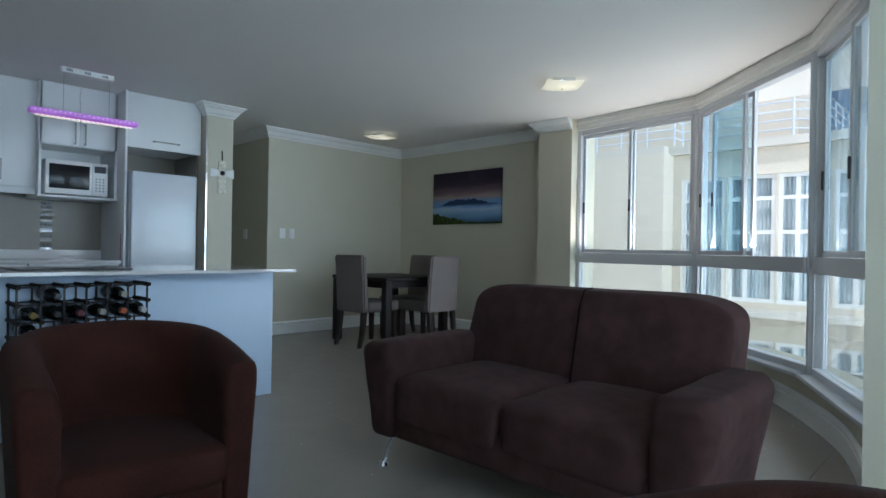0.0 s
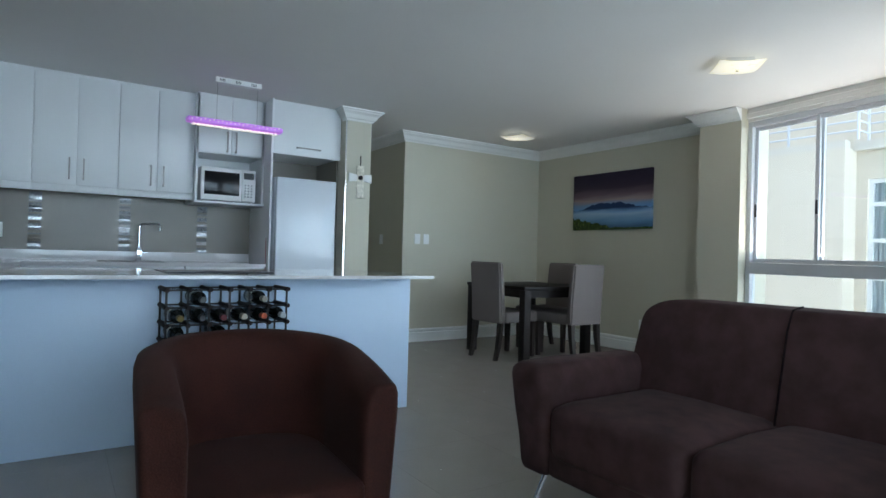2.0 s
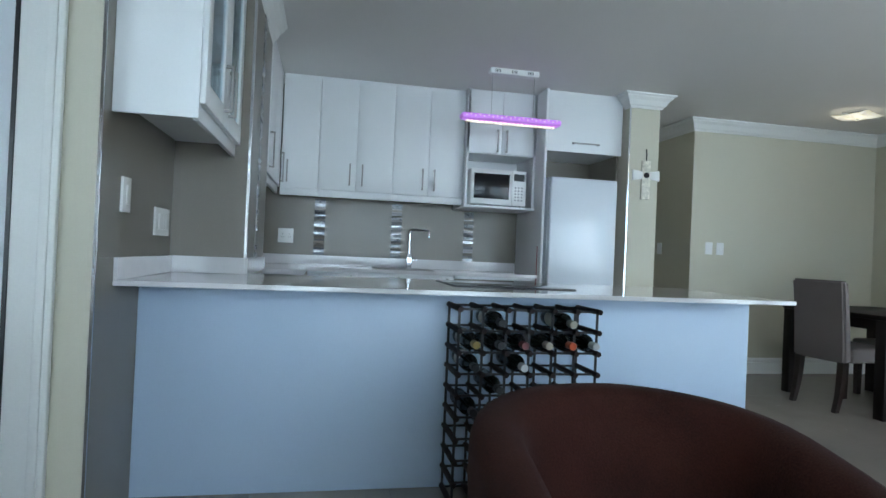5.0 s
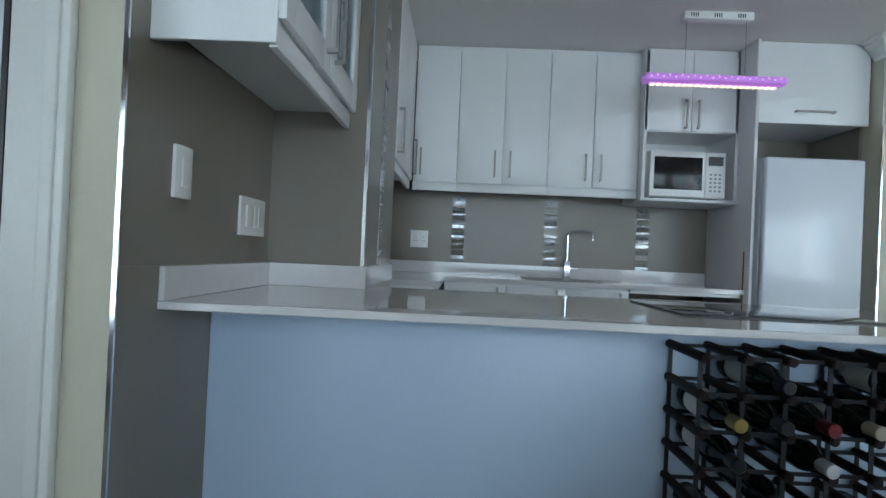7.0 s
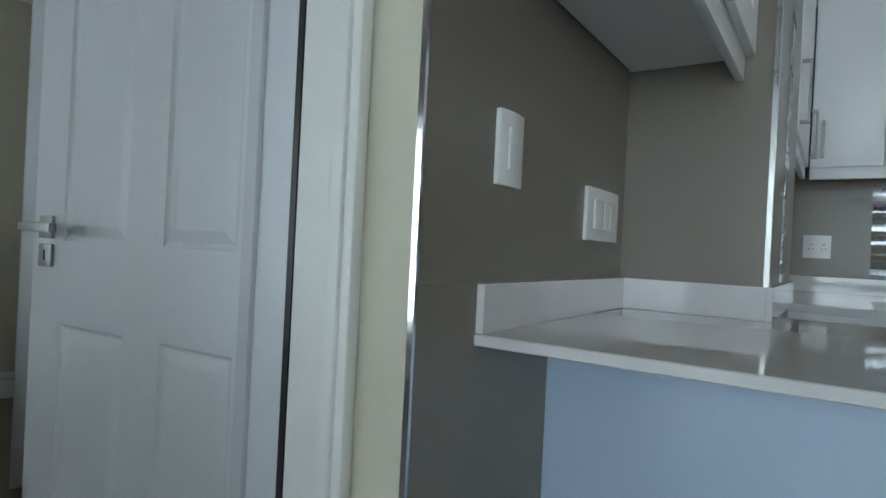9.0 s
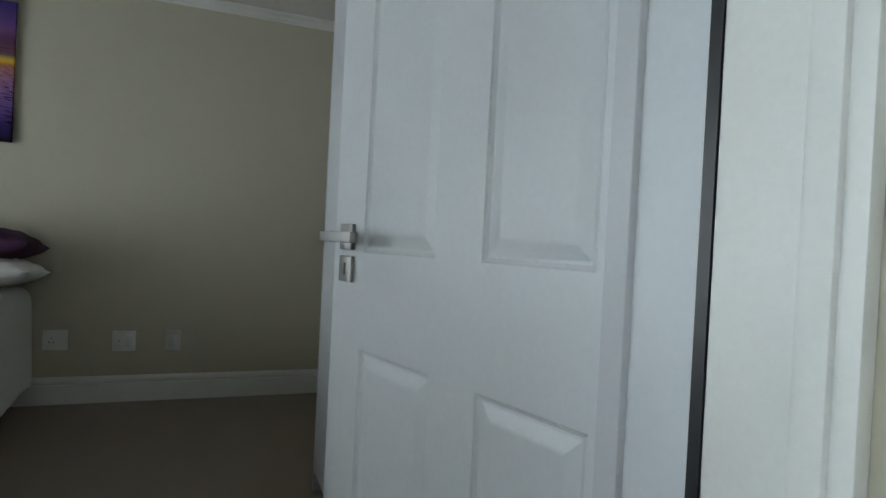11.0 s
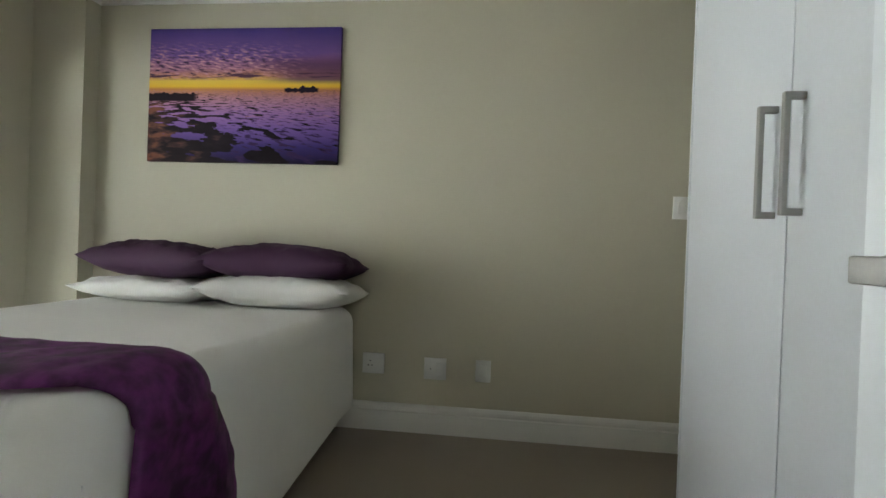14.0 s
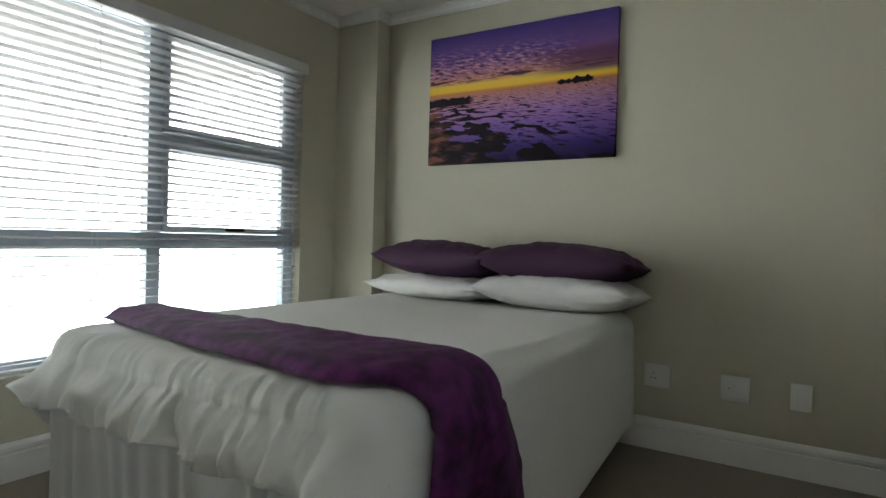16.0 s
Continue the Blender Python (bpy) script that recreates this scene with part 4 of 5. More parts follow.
def sofa(m):
    t = thing("two_seat_sofa", m, "dark brown suede two-seat sofa on chrome legs", "sofa")
    bm = bmesh.new()
    box(bm, -0.64, -0.43, 0.15, 0.64, 0.36, 0.315, bevel=0.025, seg=3)
    part("base", bm, M_SOFA, t)
    # one high back, softly rounded, with a seam down its middle
    bm = bmesh.new()
    puff(bm, -0.012, 0.255, 0.585, 0.700, 0.125, 0.295, 0.11, 0.15, nu=120, nv=34)
    for v in bm.verts:
        k = max(0.0, (v.co.z - 0.36) / 0.50)
        if v.co.y < 0.26:
            v.co.y -= 0.030 * math.exp(-((abs(v.co.x) - 0.33) / 0.22) ** 2) * math.exp(-((v.co.z - 0.56) / 0.18) ** 2)
        v.co.y += 0.115 * k
        edge = max(0.0, (abs(v.co.x) - 0.46) / 0.20)
        if v.co.z > 0.70:
            v.co.z -= 0.032 * edge ** 2.4
    wobble(bm, 0.006, 4)
    back = part("backrest", bm, M_SOFA, t)
    bm = bmesh.new()
    tube(bm, [(-0.012, 0.118 + 0.115 * max(0.0, (z - 0.36) / 0.50) + (0.012 if z > 0.84 else 0.0), z) for z in (0.42, 0.50, 0.58, 0.66, 0.74, 0.80, 0.845)]
         + [(-0.012, 0.262, 0.877), (-0.012, 0.34, 0.888)], 0.0042, 8)
    part("seam", bm, M_SEAM, back, "dark stitched seam")
    for s in (-1, 1):
        bm = bmesh.new()
        puff(bm, s * 0.318, -0.085, 0.340, 0.320, 0.365, 0.120, 0.16, 0.30, nu=64, nv=24)
        for v in bm.verts:
            if v.co.z > 0.36:
                v.co.z += 0.030 * math.exp(-((v.co.x - s * 0.318) ** 2 + (v.co.y + 0.12) ** 2) / 0.07)
        wobble(bm, 0.007, 6)
        part("seat_cushion", bm, M_SOFA, t)
        # arm: crowned top, side drawn in towards the floor and the back
        bm = bmesh.new()
        box(bm, s * 0.74 - 0.105, -0.465, 0.14, s * 0.74 + 0.105, 0.27, 0.585, bevel=0.048, seg=6)
        bmesh.ops.subdivide_edges(bm, edges=[e for e in bm.edges if e.calc_length() > 0.25], cuts=7, use_grid_fill=True)
        for v in bm.verts:
            k = (v.co.z - 0.14) / 0.445
            across = (v.co.x - s * 0.74) / 0.105
            v.co.z += 0.030 * k * (1 - across ** 2)
            if s * across > 0:
                v.co.x -= s * abs(across) * (0.055 * (1 - k) + 0.020 * max(0.0, (v.co.y + 0.1) / 0.37) ** 2 - 0.03 * k)
            if v.co.y < -0.2:
                v.co.y += 0.020 * (1 - k)
        wobble(bm, 0.006, 5)
        part("arm", bm, M_SOFA, t)
    bm = bmesh.new()
    box(bm, -0.665, 0.27, 0.15, 0.665, 0.43, 0.70, bevel=0.05, seg=4)
    part("back_frame", bm, M_SOFA, t)
    for x, y in ((-0.69, -0.37), (0.69, -0.37), (-0.62, 0.33), (0.62, 0.33)):
        bm = bmesh.new()
        ox, oy = math.copysign(0.03, x), math.copysign(0.05, y)
        rod(bm, (x + ox, y + oy, 0.012), (x, y, 0.160), 0.009, 0.014, n=12)
        rod(bm, (x + ox, y + oy, 0.0), (x + ox, y + oy, 0.014), 0.028, 0.020, n=16)
        rod(bm, (x + ox * 0.7, y + oy, 0.010), (x + ox * 0.6, y - oy * 0.3, 0.155), 0.006, n=8)
        part("leg", bm, M_CHROME, t, "slanted chrome leg")
    return t


sofa(pose(-0.955, 2.385, 0))


def tub_chair(m, label):
    """Faces local +x."""
    t = thing("tub_chair", m, label, "armchair", "tub chairs")
    A, B, TH = 0.35, 0.358, 0.125            # half depth, half width, thickness
    n = 44
    path = []
    for i in range(n + 1):
        s = -1 + 2 * i / n
        if abs(s) > 0.55:
            k = (abs(s) - 0.55) / 0.45
            path.append((-0.02 + k * (A - 0.040), math.copysign(B, s), 1 - k))
        else:
            a = s / 0.55 * math.pi / 2
            path.append((-0.02 - (A - 0.02) * math.cos(a), B * math.sin(a), 1.0))
    bm = bmesh.new()
    prof = [(0.0, 0.0), (0.0, 0.40), (0.0, 0.86), (0.03, 0.945), (0.10, 0.982), (0.26, 0.996), (0.5, 1.0), (0.70, 0.992), (0.86, 0.965), (0.96, 0.910), (1.0, 0.82), (1.0, 0.40), (1.0, 0.0)]
    stations = [(path[0], path[1], a, 0) for a in (90, 75, 55, 32)] + [(p, None, 0, i) for i, p in enumerate(path)] + [(path[n], path[n - 1], a, n) for a in (32, 55, 75, 90)]
    rings = []
    for (x, y, k), other, a, i in stations:
        x0, y0, _ = path[max(i - 1, 0)]
        x1, y1, _ = path[min(i + 1, n)]
        d = Vector((x1 - x0, y1 - y0)).normalized()
        inn = Vector((-d.y, d.x)) * -1
        if inn.dot(Vector((0.05 - x, -y))) < 0:
            inn = -inn
        h = 0.668 + 0.100 * max(0.0, 1 - abs(-1 + 2 * i / n) ** 2.0)
        sn, cs = math.sin(radians(a)), math.cos(radians(a))
        ring = []
        for o, z in prof:
            zz = 0.09 + (h - 0.09 - 0.012 * (1 - cs)) * z
            tap = 0.04 * (1 - z)
            oo = 0.5 + (o - 0.5) * (0.66 + 0.34 * cs)
            p = Vector((x + 0.028 * sn, y)) + inn * (oo * TH + tap * (1 if o < 0.5 else 0))
            ring.append(bm.verts.new((p.x, p.y, zz)))
        rings.append(ring)
    for a, b in zip(rings, rings[1:]):
        for k in range(len(prof)):
            bm.faces.new((a[k], b[k], b[(k + 1) % len(prof)], a[(k + 1) % len(prof)]))
    bm.faces.new(rings[0])
    bm.faces.new(rings[-1][::-1])
    wobble(bm, 0.004, 5)
    part("shell", bm, M_TUB, t, angle=60)
    bm = bmesh.new()
    puff(bm, 0.045, 0, 0.335, 0.305, 0.250, 0.075, 0.16, 0.36)
    wobble(bm, 0.004, 6)
    part("seat_cushion", bm, M_TUB, t)
    bm = bmesh.new()
    box(bm, -0.22, -0.232, 0.09, 0.325, 0.232, 0.28, bevel=0.02, seg=3)
    part("seat_base", bm, M_TUB, t)
    for x, y in ((0.28, 0.28), (0.28, -0.28), (-0.22, 0.24), (-0.22, -0.24)):
        bm = bmesh.new()
        rod(bm, (x, y, 0), (x, y, 0.10), 0.020, 0.026, n=10)
        part("leg", bm, M_DARK, t)
    return t


tub_chair(pose(-1.70, 0.785, 0, 0, 0, -4), "rust-brown suede tub chair facing the windows")
tub_chair(pose(0.435, 0.735, 0.0, 0, 0, 217), "rust-brown suede tub chair beside the sofa")

bm = bmesh.new()
box(bm, -1.30, 0.55, 0.001, 0.30, 1.50, 0.004)
me_rug = solid("rug", bm, M_RUG, "cream shaggy rug between the chairs", "rug", kind="thing")

# ---- wine rack ----
random.seed(4)
COLS, ROWS_, PITCH, PZ = 6, 9, 0.1042, 0.0915
t = thing("wine_rack", pose(-3.300, 0.717, 0), "dark wood and steel wine rack part filled with bottles", "wine rack")
bm = bmesh.new()
rod(bm, (0.0, 0, 0), (0.246, 0, 0), 0.0125, n=12)
bmesh.ops.bevel(bm, geom=[e for e in bm.edges if abs((e.verts[0].co - e.verts[1].co).x) < 1e-4], offset=0.003, segments=2, affect="EDGES")
rod_mesh = finish(bm, "rail", M_RACK, True)
bm = bmesh.new()
box(bm, 0, -0.0055, 0.0, 0.004, 0.0055, ROWS_ * PZ)
up_mesh = finish(bm, "upright", M_RACKM)
bm = bmesh.new()
box(bm, 0, 0.0, -0.005, 0.004, COLS * PITCH, 0.005)
cross_mesh = finish(bm, "crossbar", M_RACKM)
for c in range(COLS + 1):
    for r in range(ROWS_ + 1):
        o = new("rail", rod_mesh)
        o.parent, o.location = t, (0.002, c * PITCH, 0.0125 + r * PZ)
    for x in (0.012, 0.215):
        o = new("upright", up_mesh)
        o.parent, o.location = t, (x, c * PITCH, 0.004)
for r in range(ROWS_ + 1):
    for x in (0.017, 0.209):
        o = new("crossbar", cross_mesh)
        o.parent, o.location = t, (x, 0, 0.011 + r * PZ)

CAPS = {k: mat(k + "_foil", c, 0.35, 0.05, 20, 0.02) for k, c in (("white", (0.45, 0.45, 0.47)), ("gold", (0.25, 0.18, 0.05)), ("orange", (0.42, 0.07, 0.02)), ("red", (0.12, 0.015, 0.02)), ("black", (0.01, 0.01, 0.012)), ("pale", (0.34, 0.30, 0.24)))}
M_LABEL = mat("paper_label", (0.55, 0.53, 0.50), 0.7, 0.12, 25, 0.05)


def bottle(m, cap, labelled):
    t = thing("wine_bottle", m, "dark wine bottle with a %s cap lying in the rack" % cap, "bottle", "wine bottles")
    bm = bmesh.new()
    lathe(bm, [(0.030, 0.0), (0.036, 0.004), (0.0375, 0.012), (0.0375, 0.185), (0.034, 0.205), (0.022, 0.228), (0.0155, 0.245), (0.0145, 0.262)], 16)
    part("glass", bm, M_BOTTLE, t)
    bm = bmesh.new()
    lathe(bm, [(0.0150, 0.252), (0.0160, 0.254), (0.0155, 0.285), (0.0165, 0.288), (0.0165, 0.300), (0.0150, 0.302)], 14)
    part("cap", bm, CAPS[cap], t)
    if labelled:
        bm = bmesh.new()
        lathe(bm, [(0.0376, 0.055), (0.0380, 0.056), (0.0380, 0.150), (0.0376, 0.151)], 16)
        part("label", bm, M_LABEL, t)


FULL = {(8, 1): "black", (8, 4): "pale", (7, 0): "gold", (7, 1): "black", (7, 2): "red", (7, 3): "pale", (7, 4): "orange", (7, 5): "white", (6, 0): "black", (6, 2): "white",
        (5, 1): "black", (4, 0): "black", (4, 4): "gold", (3, 1): "black", (2, 2): "black", (2, 5): "black"}
for (r, c), cap in FULL.items():
    y, z = 0.717 + (c + 0.5) * PITCH, 0.0125 + r * PZ + 0.0125 + 0.0375
    bottle(pose(-3.300 + 0.024, y, z - 0.004, 0, 90, 0), cap, (r, c) in ((8, 1), (8, 4), (7, 0), (6, 0), (7, 3)))

# ---- dining set ----
t = thing("dining_table", pose(-4.63, 4.58, 0), "dark stained square dining table with thick legs", "table")
piece("tabletop", [(-0.485, -0.485, 0.72, 0.485, 0.485, 0.755)], M_DARK, t, bevel=0.006)
bm = bmesh.new()
for q in ((-0.42, -0.44, 0.64, 0.42, -0.415, 0.719), (-0.42, 0.415, 0.64, 0.42, 0.44, 0.719), (-0.44, -0.42, 0.64, -0.415, 0.42, 0.719), (0.415, -0.42, 0.64, 0.44, 0.42, 0.719)):
    box(bm, *q)
part("apron", bm, M_DARK, t)
for x in (-0.435, 0.435):
    for y in (-0.435, 0.435):
        piece("leg", [(x - 0.042, y - 0.042, 0, x + 0.042, y + 0.042, 0.7195)], M_DARK, t, bevel=0.006)


def square_leg(bm, stations):
    """A square leg through (x, y, z, half side) stations."""
    rings = [[bm.verts.new((x + a * h, y + b * h, z)) for a, b in ((-1, -1), (1, -1), (1, 1), (-1, 1))] for x, y, z, h in stations]
    for p, q in zip(rings, rings[1:]):
        for k in range(4):
            bm.faces.new((p[k], p[(k + 1) % 4], q[(k + 1) % 4], q[k]))
    bm.faces.new(rings[0][::-1])
    bm.faces.new(rings[-1])


def dining_chair(m, label):
    """Faces local +y."""
    t = thing("dining_chair", m, label, "chair", "chairs round the table")
    bm = bmesh.new()
    box(bm, -0.225, -0.20, 0.37, 0.225, 0.27, 0.485, bevel=0.025, seg=3)
    part("seat", bm, M_CHAIR, t)
    bm = bmesh.new()
    g0 = sheet(bm, 9, 15, lambda u, v: (-0.225 + 0.45 * u, -0.20 - 0.055 * v ** 1.6, 0.37 + 0.62 * v))
    g1 = sheet(bm, 9, 15, lambda u, v: (-0.225 + 0.45 * u, -0.275 - 0.040 * v ** 1.6, 0.37 + 0.62 * v))
    for j in range(14):
        for i in (0, 8):
            bm.faces.new((g0[i][j], g0[i][j + 1], g1[i][j + 1], g1[i][j]))
    for i in range(8):
        for j in (0, 14):
            bm.faces.new((g0[i][j], g0[i + 1][j], g1[i + 1][j], g1[i][j]))
    bmesh.ops.recalc_face_normals(bm, faces=bm.faces)
    rim = [e for e in bm.edges if len(e.link_faces) == 2 and e.calc_face_angle() > 0.9]
    bmesh.ops.bevel(bm, geom=rim, offset=0.016, segments=3, affect="EDGES")
    part("backrest", bm, M_CHAIR, t)
    for x in (-0.185, 0.185):
        bm = bmesh.new()
        square_leg(bm, [(x, 0.235, 0.0, 0.019), (x, 0.235, 0.375, 0.025)])
        part("leg", bm, M_LEG, t, smooth=False)
        bm = bmesh.new()
        square_leg(bm, [(x, -0.300, 0.0, 0.018), (x, -0.268, 0.12, 0.021), (x, -0.250, 0.24, 0.024), (x, -0.240, 0.375, 0.026)])
        part("leg", bm, M_LEG, t, smooth=False)
    return t


dining_chair(pose(-4.61, 4.23, 0, 0, 0, 5), "taupe upholstered dining chair on dark wooden legs")
dining_chair(pose(-4.25, 4.79, 0, 0, 0, 90), "taupe upholstered dining chair with its back to the windows")
dining_chair(pose(-4.79, 4.99, 0, 0, 0, 180), "taupe upholstered dining chair against the picture wall")

# ---- pictures ----


class Print:
    """A landscape print drawn in the canvas's own coordinates, x and z in 0..1."""

    def __init__(self, name):
        self.m = bpy.data.materials.new(name)
        self.m.use_nodes = True
        self.nt = self.m.node_tree
        tc, sep = self.nt.nodes.new("ShaderNodeTexCoord"), self.nt.nodes.new("ShaderNodeSeparateXYZ")
        self.nt.links.new(tc.outputs["Generated"], sep.inputs[0])
        self.x, self.z, self.col = sep.outputs[0], sep.outputs[2], None

    def calc(self, op, *args):
        n = self.nt.nodes.new("ShaderNodeMath")
        n.operation = op
        for i, v in enumerate(args):
            if isinstance(v, (int, float)):
                n.inputs[i].default_value = v
            else:
                self.nt.links.new(v, n.inputs[i])
        return n.outputs[0]

    def grain(self, x, z, seed=0.0, detail=4):
        """Noise of two channels, centred on nought."""
        c, n = self.nt.nodes.new("ShaderNodeCombineXYZ"), self.nt.nodes.new("ShaderNodeTexNoise")
        self.nt.links.new(x, c.inputs[0])
        self.nt.links.new(z, c.inputs[2])
        c.inputs[1].default_value = seed
        n.inputs["Scale"].default_value, n.inputs["Detail"].default_value = 1.0, detail
        self.nt.links.new(c.outputs[0], n.inputs["Vector"])
        return self.calc("SUBTRACT", n.outputs["Fac"], 0.5)

    def step(self, value, lo, hi):
        n = self.nt.nodes.new("ShaderNodeMapRange")
        n.interpolation_type = "SMOOTHSTEP"
        n.inputs[1].default_value, n.inputs[2].default_value = lo, hi
        self.nt.links.new(value, n.inputs[0])
        return n.outputs[0]

    def ramp(self, value, stops):
        cr = self.nt.nodes.new("ShaderNodeValToRGB")
        els = cr.color_ramp.elements
        els.remove(els[-1])
        for i, (p, c) in enumerate(stops):
            e = els[0] if i == 0 else els.new(p)
            e.position, e.color = p, (*c, 1)
        self.nt.links.new(value, cr.inputs[0])
        return cr.outputs[0]

    def lay(self, mask, colour):
        n = self.nt.nodes.new("ShaderNodeMix")
        n.data_type = "RGBA"
        self.nt.links.new(mask, n.inputs[0])
        self.nt.links.new(self.col, n.inputs[6])
        if isinstance(colour, tuple):
            n.inputs[7].default_value = (*colour, 1)
        else:
            self.nt.links.new(colour, n.inputs[7])
        self.col = n.outputs[2]

    def done(self, rough=0.75):
        b = self.nt.nodes["Principled BSDF"]
        b.inputs["Roughness"].default_value = rough
        b.inputs["Specular IOR Level"].default_value = 0.2
        self.nt.links.new(self.col, b.inputs["Base Color"])
        return self.m


def sunset_print():
    p = Print("sunset_print")
    x, z, c = p.x, p.z, p.calc
    cloud = p.grain(c("MULTIPLY", x, 3.0), c("MULTIPLY", z, 7.0), 1.0)
    zz = c("ADD", z, c("MULTIPLY", cloud, c("MULTIPLY", 0.16, p.step(z, 0.60, 0.72))))
    p.col = p.ramp(zz, [(0.0, (0.012, 0.006, 0.030)), (0.12, (0.05, 0.03, 0.17)), (0.26, (0.20, 0.11, 0.38)), (0.38, (0.36, 0.18, 0.44)), (0.48, (0.52, 0.24, 0.30)), (0.545, (0.62, 0.25, 0.08)),
                        (0.565, (0.90, 0.58, 0.06)), (0.605, (0.86, 0.62, 0.10)), (0.635, (0.68, 0.30, 0.16)), (0.70, (0.43, 0.18, 0.28)), (0.80, (0.19, 0.10, 0.33)), (1.0, (0.075, 0.048, 0.24))])
    # the glow fades towards one end, where a cloud bank hangs
    bank = c("MULTIPLY", p.step(c("ADD", x, c("MULTIPLY", cloud, 0.5)), 0.45, 0.80), c("MULTIPLY", p.step(z, 0.575, 0.62), c("SUBTRACT", 1.0, p.step(z, 0.72, 0.82))))
    p.lay(c("MULTIPLY", bank, 0.85), (0.115, 0.045, 0.125))
    # mottled small clouds
    flock = p.grain(c("MULTIPLY", c("ADD", x, c("MULTIPLY", z, 0.9)), 26.0), c("MULTIPLY", z, 62.0), 4.0, 2)
    zone = c("MULTIPLY", p.step(z, 0.60, 0.66), c("SUBTRACT", 1.0, p.step(z, 0.76, 0.92)))
    zone = c("MULTIPLY", zone, c("SUBTRACT", 1.0, p.step(x, 0.45, 0.92)))
    p.lay(c("MULTIPLY", zone, p.step(flock, 0.02, 0.16)), (0.055, 0.028, 0.075))
    p.lay(c("MULTIPLY", zone, p.step(c("MULTIPLY", flock, -1.0), 0.01, 0.16)), (0.66, 0.32, 0.38))
    low = c("MULTIPLY", p.step(p.grain(c("MULTIPLY", x, 5.0), c("MULTIPLY", z, 46.0), 6.0), 0.02, 0.10), c("MULTIPLY", p.step(z, 0.61, 0.64), c("SUBTRACT", 1.0, p.step(z, 0.66, 0.70))))
    p.lay(low, (0.10, 0.040, 0.075))
    # water, drawn closer towards the horizon
    depth = c("DIVIDE", 1.0, c("MAXIMUM", 0.04, c("SUBTRACT", 0.62, z)))
    water = c("SUBTRACT", 1.0, p.step(z, 0.535, 0.545))
    rip = p.grain(c("MULTIPLY", c("MULTIPLY", x, depth), 7.5), c("MULTIPLY", depth, 6.0), 2.0, 3)
    p.lay(c("MULTIPLY", c("MULTIPLY", water, p.step(rip, 0.02, 0.12)), p.step(x, 0.25, 0.55)), (0.045, 0.020, 0.085))
    glint = p.grain(c("MULTIPLY", c("MULTIPLY", x, depth), 5.0), c("MULTIPLY", depth, 7.0), 9.0, 3)
    p.lay(c("MULTIPLY", c("MULTIPLY", water, p.step(glint, 0.07, 0.16)), p.step(z, 0.22, 0.45)), (0.52, 0.24, 0.34))
    # rocks, thickest in the near corner
    rock = p.grain(c("MULTIPLY", c("MULTIPLY", x, depth), 2.9), c("MULTIPLY", depth, 3.2), 12.0, 3)
    lean = c("ADD", c("MULTIPLY", c("SUBTRACT", 0.72, x), 0.27), c("MULTIPLY", c("SUBTRACT", 0.20, z), 0.34))
    mass = c("ADD", rock, lean)
    rocks = c("MULTIPLY", c("SUBTRACT", 1.0, p.step(z, 0.50, 0.53)), p.step(mass, 0.062, 0.08))
    face = p.ramp(c("ADD", p.grain(c("MULTIPLY", x, 9.0), c("MULTIPLY", z, 17.0), 5.0, 4), c("MULTIPLY", c("SUBTRACT", 0.7, x), 0.55)), [(0.0, (0.010, 0.005, 0.009)), (0.28, (0.016, 0.009, 0.014)), (0.38, (0.070, 0.032, 0.030)), (0.48, (0.22, 0.085, 0.055))])
    p.lay(rocks, face)
    far = p.grain(c("MULTIPLY", x, 30.0), c("MULTIPLY", z, 4.0), 8.0, 2)
    top = c("ADD", 0.556, c("MULTIPLY", far, 0.09))
    skerry = c("MULTIPLY", c("MULTIPLY", p.step(x, 0.715, 0.725), c("SUBTRACT", 1.0, p.step(x, 0.885, 0.90))), c("MULTIPLY", c("LESS_THAN", z, top), p.step(c("ADD", z, c("MULTIPLY", far, 0.05)), 0.520, 0.528)))
    p.lay(skerry, (0.016, 0.008, 0.020))
    spit = c("MULTIPLY", c("MULTIPLY", c("SUBTRACT", 1.0, p.step(x, 0.24, 0.28)), p.step(z, 0.45, 0.46)), c("LESS_THAN", z, c("ADD", 0.515, c("MULTIPLY", far, 0.06))))
    p.lay(spit, (0.016, 0.008, 0.016))
    return p.done()


